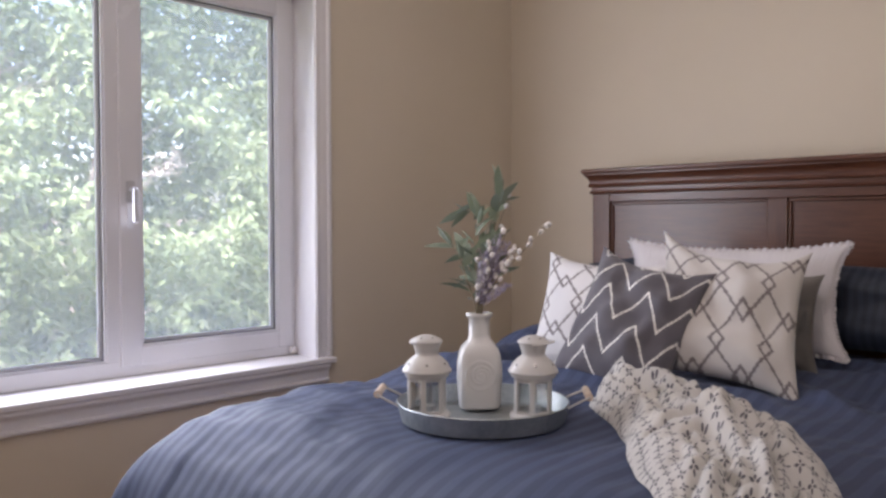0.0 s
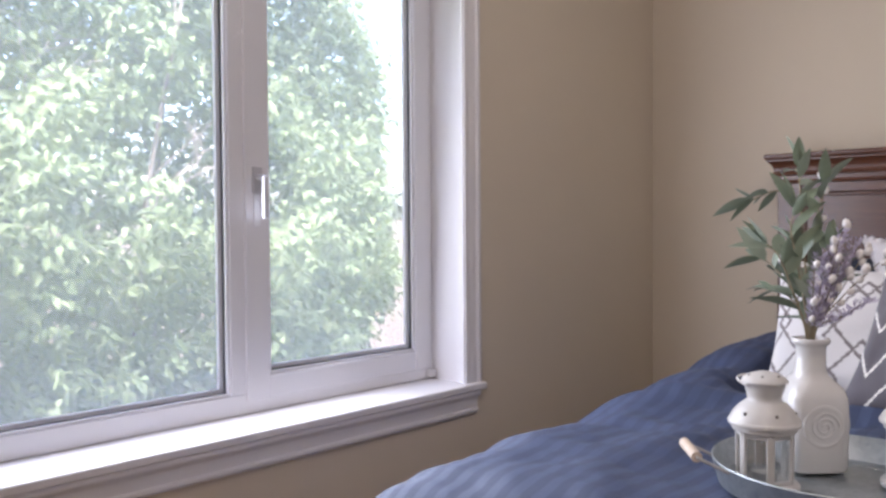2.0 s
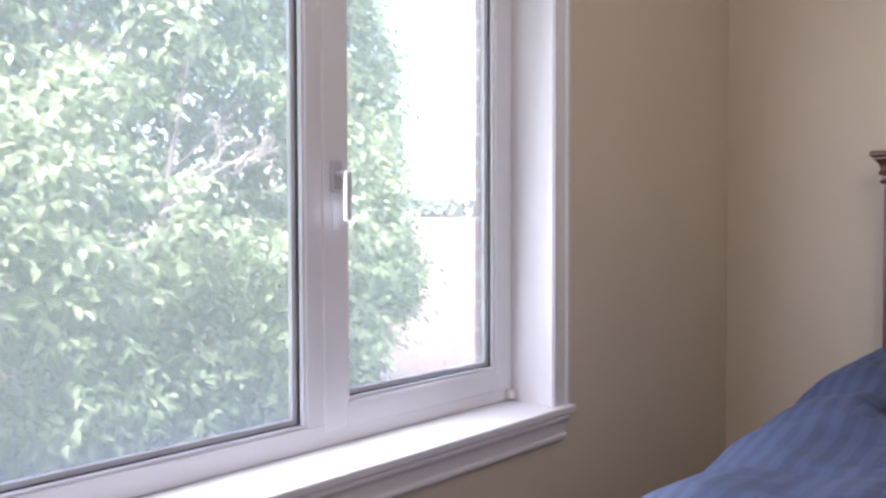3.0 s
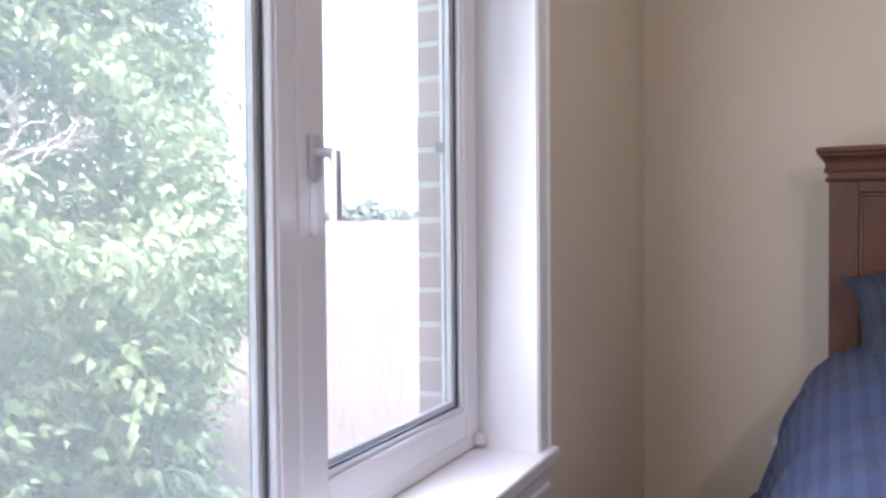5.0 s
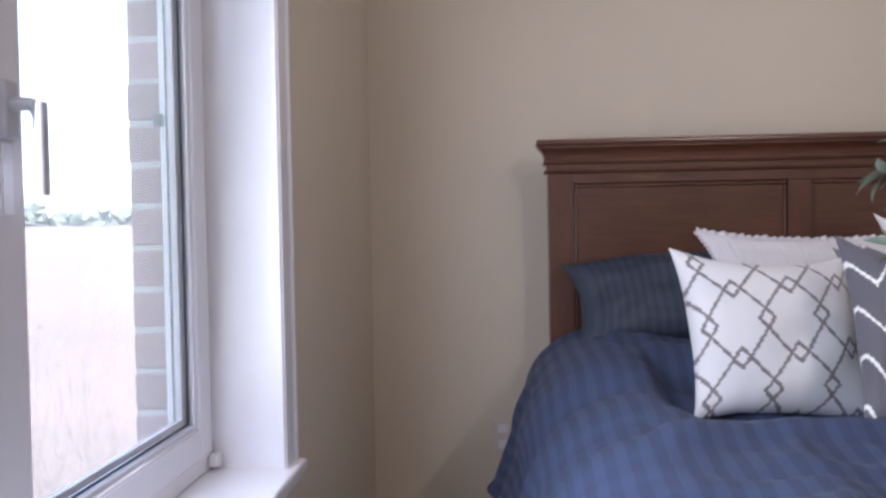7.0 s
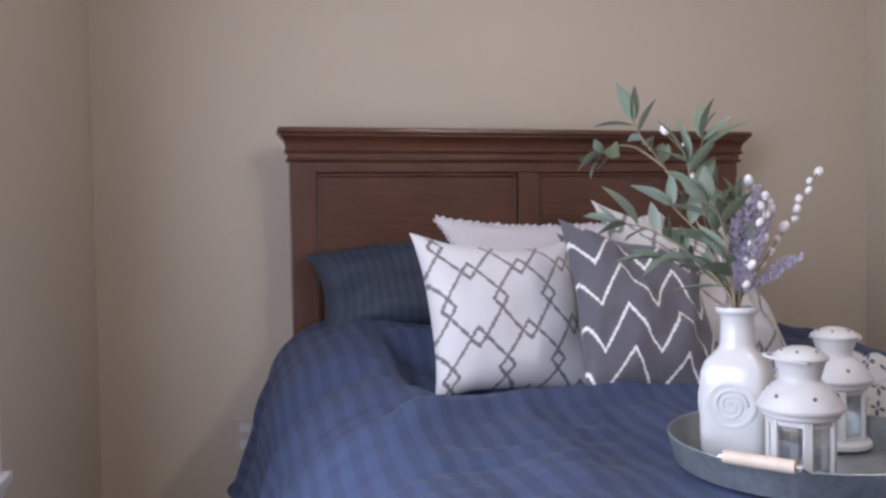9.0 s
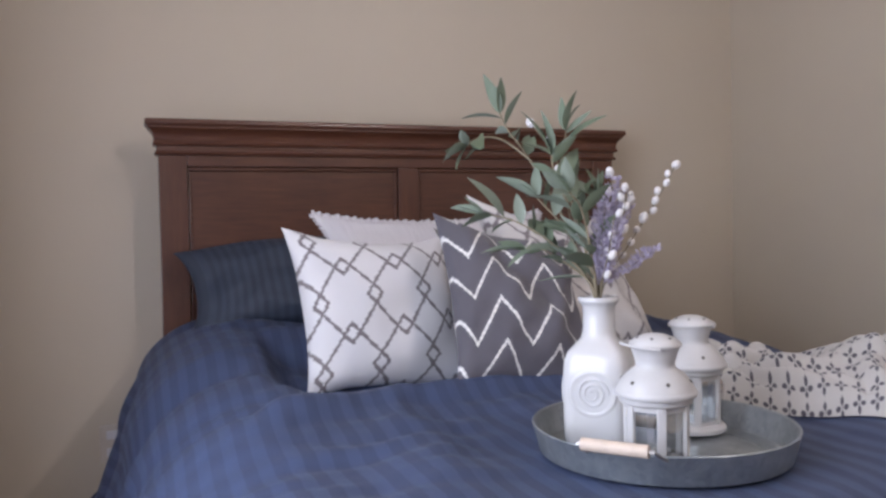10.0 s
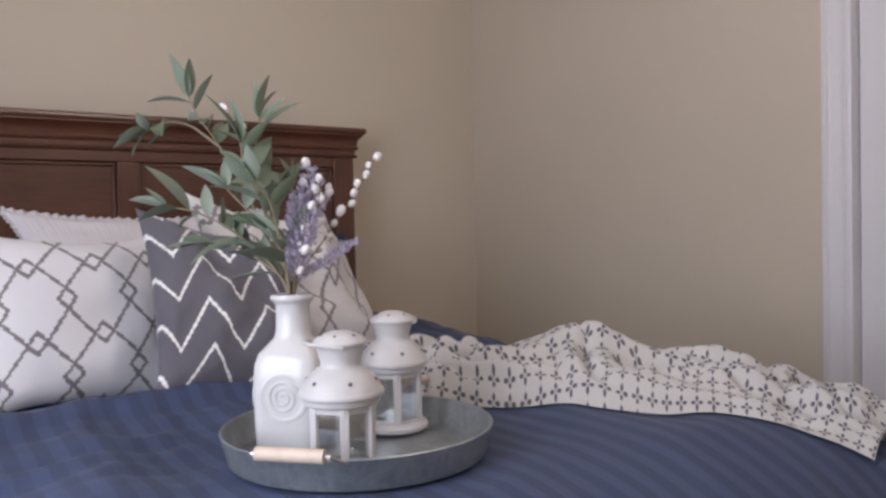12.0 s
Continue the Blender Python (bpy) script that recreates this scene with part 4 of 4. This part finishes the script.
# stems start inside the neck
leafy_branch([(0, 0, 0.10), (-0.004, 0.008, 0.24), (-0.030, 0.055, 0.36), (-0.062, 0.120, 0.47), (-0.080, 0.160, 0.52), (-0.089, 0.179, 0.555)], 3, 0.80, 0.014)
leafy_branch([(-0.062, 0.120, 0.47), (-0.100, 0.150, 0.505), (-0.138, 0.160, 0.508), (-0.168, 0.145, 0.492)], 17, 0.62, 0.017)
leafy_branch([(0, 0, 0.10), (0.0, 0.008, 0.24), (-0.012, 0.045, 0.36), (-0.018, 0.080, 0.45), (-0.006, 0.088, 0.515)], 8, 0.48, 0.026)
leafy_branch([(0, 0, 0.10), (0.004, 0.006, 0.24), (0.012, 0.020, 0.32), (0.020, 0.030, 0.40)], 14, 0.50, 0.017)
leafy_branch([(0, 0, 0.10), (-0.006, 0.004, 0.24), (-0.050, 0.045, 0.315), (-0.105, 0.085, 0.36), (-0.150, 0.120, 0.375)], 5, 0.50, 0.018)
leafy_branch([(0, 0, 0.10), (-0.006, 0.002, 0.24), (-0.035, 0.030, 0.285), (-0.075, 0.060, 0.315), (-0.095, 0.070, 0.315)], 12, 0.60, 0.020)
leafy_branch([(0, 0, 0.10), (-0.006, -0.004, 0.24), (-0.026, -0.018, 0.32), (-0.046, -0.026, 0.38), (-0.068, -0.028, 0.405)], 19, 0.50, 0.020)
leafy_branch([(0, 0, 0.10), (0.0, 0.004, 0.24), (-0.030, 0.045, 0.34), (-0.065, 0.085, 0.40)], 23, 0.60, 0.022)
leafy_branch([(0, 0, 0.10), (-0.004, 0.0, 0.24), (-0.030, 0.020, 0.36), (-0.052, 0.042, 0.43), (-0.052, 0.058, 0.47)], 29, 0.55, 0.016)

catkin_me = mesh_of("catkin", lathe([(0.0, -0.0075), (0.0038, -0.006), (0.0062, -0.002), (0.0066, 0.003), (0.0046, 0.008), (0.0, 0.0108)], 12), M_CATKIN)


def catkin_branch(points, seed, count):
    rng = random.Random(seed)
    line = bend([Vector(p) for p in points], 12)
    st = part("twig", tube(line, 0.0014, 6, 0.6), M_STEM, bq)
    for k in range(count):
        i = int((0.45 + 0.55 * k / (count - 1)) * (len(line) - 1))
        d = (line[min(i + 1, len(line) - 1)] - line[max(i - 1, 0)]).normalized()
        side = Vector((rng.uniform(-1, 1), rng.uniform(-1, 1), rng.uniform(-0.2, 0.5))).normalized()
        ob = new("catkin", catkin_me)
        s = rng.uniform(0.8, 1.15)
        ob.matrix_basis = Matrix.Translation(line[i] + side * 0.007) @ (d + side * 0.5).to_track_quat('Z', 'X').to_matrix().to_4x4() @ Matrix.Diagonal((s, s, s, 1))
        ob.parent = st


catkin_branch([(0, 0, 0.10), (0.006, 0.0, 0.24), (0.06, 0.0, 0.32), (0.125, 0.016, 0.39), (0.178, 0.034, 0.452)], 2, 10)
catkin_branch([(0, 0, 0.10), (0.006, 0.004, 0.24), (0.045, 0.015, 0.32), (0.07, 0.03, 0.37), (0.085, 0.04, 0.40)], 4, 8)
catkin_branch([(0, 0, 0.10), (0.002, -0.004, 0.24), (0.02, -0.008, 0.30), (0.04, -0.012, 0.36), (0.05, -0.010, 0.41)], 6, 8)
catkin_branch([(0, 0, 0.10), (-0.004, 0.006, 0.24), (-0.015, 0.06, 0.36), (-0.018, 0.105, 0.47), (-0.033, 0.165, 0.535)], 9, 5)
catkin_branch([(0, 0, 0.10), (0.004, 0.002, 0.24), (0.030, 0.020, 0.35), (0.055, 0.040, 0.44)], 13, 5)
catkin_branch([(0, 0, 0.10), (0.000, -0.006, 0.24), (0.010, -0.018, 0.31), (0.016, -0.026, 0.37)], 15, 4)


def lavender_sprig(points, seed):
    rng = random.Random(seed)
    line = bend([Vector(p) for p in points], 12)
    st = part("lavender_stem", tube(line, 0.0012, 6, 0.6), M_STEM, bq)
    bm = bmesh.new()
    for i in range(int(len(line) * 0.42), len(line)):
        for k in range(10):
            a = rng.uniform(0, 2 * math.pi)
            p = line[i] + Vector((math.cos(a), math.sin(a), rng.uniform(-0.5, 0.5))) * rng.uniform(0.003, 0.010)
            d = Vector((math.cos(a), math.sin(a), 1.2)).normalized() * rng.uniform(0.007, 0.013)
            w = d.cross(Vector((rng.random(), rng.random(), rng.random()))).normalized() * 0.0019
            bm.faces.new([bm.verts.new(q) for q in (p, p + d * 0.5 + w, p + d, p + d * 0.5 - w)])
    part("blossom", bm, M_LAVENDER, st, "pale purple lavender blossom")


for k, (dx, dy, h) in enumerate(((0.035, 0.015, 0.40), (0.055, 0.0, 0.38), (0.02, 0.03, 0.37), (0.065, 0.03, 0.41), (0.03, -0.02, 0.36), (0.10, -0.01, 0.31), (0.05, 0.045, 0.39), (0.015, 0.0, 0.385), (0.045, 0.02, 0.425))):
    lavender_sprig([(0, 0, 0.10), (0.004, 0.0, 0.24), (dx * 0.55, dy * 0.6, 0.24 + (h - 0.24) * 0.55), (dx, dy, h)], 20 + k)

# ---- wall fittings ----
outlet = tagged(empty("wall_outlet", (-2.043, HY, 0.338)), "beige plastic electrical outlet on the wall beside the bed", "outlet")
part("plate", box((-0.037, -0.007, -0.060), (0.037, -0.0005, 0.060), 0.004), M_SOCKET, outlet)
for z in (-0.028, 0.028):
    part("socket", box((-0.017, -0.009, z - 0.014), (0.017, -0.0065, z + 0.014), 0.003), M_TRIM, outlet)
down = tagged(empty("downlight", (-0.45, -0.65, CZ)), "small round lit spotlight set into the unseen ceiling", "ceiling light", "spotlights in the ceiling")
part("trim_ring", lathe([(0.045, -0.001), (0.046, -0.006), (0.058, -0.006), (0.062, -0.0005)], 40), M_TRIM, down)
part("diffuser", lathe([(0.0, -0.003), (0.0448, -0.003)], 40), M_GLOW, down, "glowing lamp face")
# second fixture is made up to go with the overhead fill
copy_thing(down, pose(-0.75, 1.15, CZ))

# ---- outdoors ----
GZ = -0.45


def terrain(x, y):
    """The field rises gently away from the house."""
    return GZ + 0.023 * max(0.0, math.hypot(x + 2.8, y - 1.5) - 18)


gm = sheet(180, 200, lambda u, v: (200 - 1100 * u, -700 + 1400 * v, terrain(200 - 1100 * u, -700 + 1400 * v)))
structure("ground", gm, M_FIELD, "open straw field with a strip of lawn", "ground")
structure("outer_wall", box((-2.735, BY, GZ), (-2.702, JL - 0.03, 2.6)), M_MORTAR, "outer house wall beside the window", "wall")


def far_hedge():
    rng = random.Random(11)
    bm = bmesh.new()
    for i in range(900):
        a = radians(rng.uniform(95, 200))
        r = rng.uniform(125, 150)
        x, y = r * math.cos(a), r * math.sin(a)
        h = 1.2 + 2.6 * max(0, noise.noise((a * 9, 0, 0)) + 0.35) + rng.uniform(0, 0.8)
        for k in range(5):
            p = Vector((x + rng.uniform(-1.5, 1.5), y + rng.uniform(-1.5, 1.5), terrain(x, y) + h * rng.random()))
            s = rng.uniform(0.5, 1.3)
            m = pose(*p, rng.uniform(0, 360), rng.uniform(0, 360), rng.uniform(0, 360)) @ Matrix.Diagonal((s, s, s, 1))
            vs = [bm.verts.new(m @ Vector(q)) for q in ((1, 0, -0.3), (-0.5, 0.87, -0.3), (-0.5, -0.87, -0.3), (0, 0, 1))]
            for t in ((0, 1, 2), (0, 1, 3), (1, 2, 3), (2, 0, 3)):
                bm.faces.new([vs[q] for q in t])
    return bm


tagged(part("far_hedge", far_hedge(), M_FAR, smooth=False), "far line of pale, haze-coloured trees across the field", "hedge", kind="stuff")


def blades(count, place, height, rng):
    verts, faces = [], []
    for i in range(count):
        x, y = place(rng)
        h, a = height * rng.uniform(0.5, 1.3), rng.uniform(0, 6.28)
        w = 0.005
        lx, ly = math.cos(a) * h * 0.35, math.sin(a) * h * 0.35
        k = len(verts)
        g = terrain(x, y)
        verts += [(x - w * ly / h, y + w * lx / h, g - 0.01), (x + w * ly / h, y - w * lx / h, g - 0.01), (x + lx, y + ly, g + h)]
        faces.append((k, k + 1, k + 2))
    me = bpy.data.meshes.new("blades")
    me.from_pydata(verts, [], faces)
    return me


rng = random.Random(5)
me = blades(34000, lambda r: (-3.6 - 22 * r.random() ** 1.6, 4.3 + 30 * r.random() ** 1.4), 0.16, rng)
me.materials.append(M_STRAW)
tagged(new("dry_grass", me), "tall dry straw-coloured field grass", "grass", kind="stuff")
me = blades(16000, lambda r: (-3.2 - 3.4 * r.random(), -0.5 + 4.4 * r.random()), 0.10, rng)
me.materials.append(M_GRASS)
tagged(new("lawn_grass", me), "short green lawn grass below the window", "grass", kind="stuff")


def shrub_outline(rng):
    """A place in the shrub's crown: a long hedge-like mass with a rounded end."""
    while True:
        x, y, z = rng.uniform(-6.5, -3.75), rng.uniform(-2.6, 5.0), rng.uniform(GZ + 0.05, 4.2)
        lean = 0.88 * max(0.0, -4.4 - x)
        top = 4.2 - 1.9 * smoothstep(1.9, 3.5, y - lean) ** 1.3 + 0.25 * noise.noise((x * 1.5, y * 1.5, 3))
        end = 3.34 + lean + 0.30 * noise.noise((x * 1.3, z * 1.8, 7)) - 0.35 * smoothstep(0.9, -0.3, z)
        front = -4.12 + 0.28 * noise.noise((y * 1.4, z * 1.4, 1)) + 0.25 * noise.noise((y * 3.2, z * 3.2, 5)) - 0.60 * smoothstep(1.35, 2.3, z) - 0.35 * smoothstep(2.3, 3.3, y) - 0.5 * smoothstep(3.2, 4.4, y)
        if z > top or y > end or x > front:
            continue
        if x > -5.0 and ((y - 2.30) / 0.50) ** 2 + ((z - 1.46) / 0.36) ** 2 < 1:
            continue
        deep = min(front - x, (end - y) * 1.5, (top - z) * 1.5)
        if noise.noise((x * 2.1, y * 2.1, z * 2.1)) < -0.42:
            continue
        if rng.random() < math.exp(-deep * 1.8) + 0.24:
            return Vector((x, y, z)), deep


def shrub_leaves(shoots):
    """Arching leafy shoots: leaves alternate along each one and hang a little."""
    rng = random.Random(21)
    verts, faces = [], []
    shape = ((0, 0, 0), (0.22, -0.25, 0.06), (0.55, -0.24, 0.02), (1.0, 0, -0.20), (0.55, 0.24, 0.02), (0.22, 0.25, 0.06), (0.42, 0, -0.05))
    for i in range(shoots):
        p, deep = shrub_outline(rng)
        way = Vector((rng.gauss(0.35, 0.45), rng.gauss(0.1, 0.6), rng.gauss(0.55, 0.5))).normalized()
        span, n, big = rng.uniform(0.16, 0.36), rng.randint(6, 11), rng.uniform(0.85, 1.25)
        for k in range(n):
            f = k / (n - 1)
            q = p + way * span * (f - 0.5) + Vector((0.05 * f * f, 0, -0.09 * f * f))
            turn = math.degrees(math.atan2(way.y, way.x)) + (62 if k % 2 else -62) * (1 - 0.6 * f) + rng.gauss(0, 22)
            L = big * rng.uniform(0.052, 0.088) * (1 - 0.35 * f)
            m = pose(*q, rng.gauss(0, 28), rng.gauss(24, 24), turn) @ Matrix.Diagonal((L, L, L, 1))
            b = len(verts)
            verts += [tuple(m @ Vector(c)) for c in shape]
            faces += [(b, b + 1, b + 6), (b + 1, b + 2, b + 6), (b + 2, b + 3, b + 6), (b + 3, b + 4, b + 6), (b + 4, b + 5, b + 6), (b + 5, b, b + 6)]
    me = bpy.data.meshes.new("crown")
    me.from_pydata(verts, [], faces)
    me.materials.append(M_LEAF)
    return me


shrub = tagged(empty("shrub", (-4.7, 1.0, GZ)), "large leafy green shrub with bare grey twigs outside the window", "shrub")
crown = new("crown", shrub_leaves(27000))
crown.matrix_basis = pose(4.7, -1.0, -GZ)
crown.parent = shrub
tagged(crown, "dense mass of small green leaves", kind="stuff")
rng = random.Random(31)
for i in range(16):
    bx, by = rng.uniform(-5.7, -5.0), rng.uniform(-1.8, 2.6)
    top = Vector((bx + rng.uniform(-0.3, 0.7), by + rng.uniform(-0.8, 0.8), rng.uniform(1.6, 2.8)))
    base = Vector((bx, by, GZ - 0.05))
    mid = base.lerp(top, 0.5) + Vector((rng.uniform(-0.2, 0.2), rng.uniform(-0.2, 0.2), 0))
    line = bend([base, mid, top], 8)
    bm = tube([q - Vector((-4.7, 1.0, GZ)) for q in line], 0.028, 7, 0.3)
    for k in range(7):
        s = line[rng.randrange(5, len(line))] - Vector((-4.7, 1.0, GZ))
        e = s + Vector((rng.uniform(-0.2, 0.3), rng.uniform(-0.5, 0.5), rng.uniform(0.1, 0.5)))
        tube(bend([s, s.lerp(e, 0.5) + Vector((0, 0, rng.uniform(-0.05, 0.08))), e], 4), 0.008, 5, 0.3, bm)
    part("limb", bm, M_BARK, shrub)
# bare, forked twigs in front of the leaves
def forked(bm, at, way, length, radius, depth, rng):
    """A crooked shoot that forks again and again."""
    line, p, d = [at], at.copy(), way.normalized()
    for k in range(4):
        d = (d + Vector((rng.uniform(-0.2, 0.2), rng.uniform(-0.4, 0.4), rng.uniform(-0.35, 0.35)))).normalized()
        p = p + d * length / 4
        line.append(p.copy())
    tube(bend(line, 4), radius, 6, 0.55, bm)
    if depth:
        for k in (2, 3, 4, 4):
            turn = Vector((rng.uniform(-0.2, 0.3), rng.uniform(-1, 1), rng.uniform(-0.8, 0.8)))
            forked(bm, line[k], d + turn * 0.95, length * rng.uniform(0.5, 0.8), radius * 0.6, depth - 1, rng)


for x, y, z, way, length, radius, forks in ((-4.62, 2.06, 1.26, (0.0, 0.75, 0.65), 0.26, 0.0075, 3), (-4.60, 2.10, 1.36, (0.0, 0.95, 0.2), 0.22, 0.006, 2),
                                     (-4.85, 1.40, 1.50, (0.0, 0.2, 1.0), 0.36, 0.009, 2), (-4.95, 1.46, 1.85, (0.0, 0.85, 0.55), 0.30, 0.007, 2),
                                     (-5.00, 1.15, 1.95, (0.0, 0.2, 1.0), 0.30, 0.007, 2)):
    bm = bmesh.new()
    forked(bm, Vector((x + 4.7, y - 1.0, z - GZ)), Vector(way), length, radius, forks, rng)
    tube(bend([Vector((x + 4.7, y - 1.0, z - GZ)), Vector((x + 4.55, y - 1.1, z - GZ - 0.3)), Vector((x + 4.2, y - 1.2, z - GZ - 0.9))], 6), radius, 6, 1.0, bm)
    part("bare_twig", bm, M_TWIG, shrub)

# ---- brickwork at the window's outer reveal ----
pier = structure("brick_wall", box((-2.8195, JR + 0.043, GZ), (-2.735, HY + 0.2, 2.6)), M_MORTAR, "red brick outer wall with pale mortar joints", "wall")
BH, GAP = 0.0775, 0.0105
whole = mesh_of("brick", box((0, 0, 0), (0.085, 0.245, BH), 0.004, 1), M_BRICK, False)
half = mesh_of("brick", box((0, 0, 0), (0.085, 0.117, BH), 0.004, 1), M_BRICK, False)
rng = random.Random(41)
for c in range(34):
    y, z = JR + 0.040, GZ + c * (BH + GAP)
    for k in range(4):
        me = half if (k == 0 and c % 2) else whole
        b = new("brick", me)
        b.matrix_basis = pose(-2.822 + rng.uniform(-0.002, 0.002), y + (rng.uniform(-0.002, 0.002) if k == 0 else 0), z)
        b.parent = pier
        y += (0.117 if me is half else 0.245) + GAP
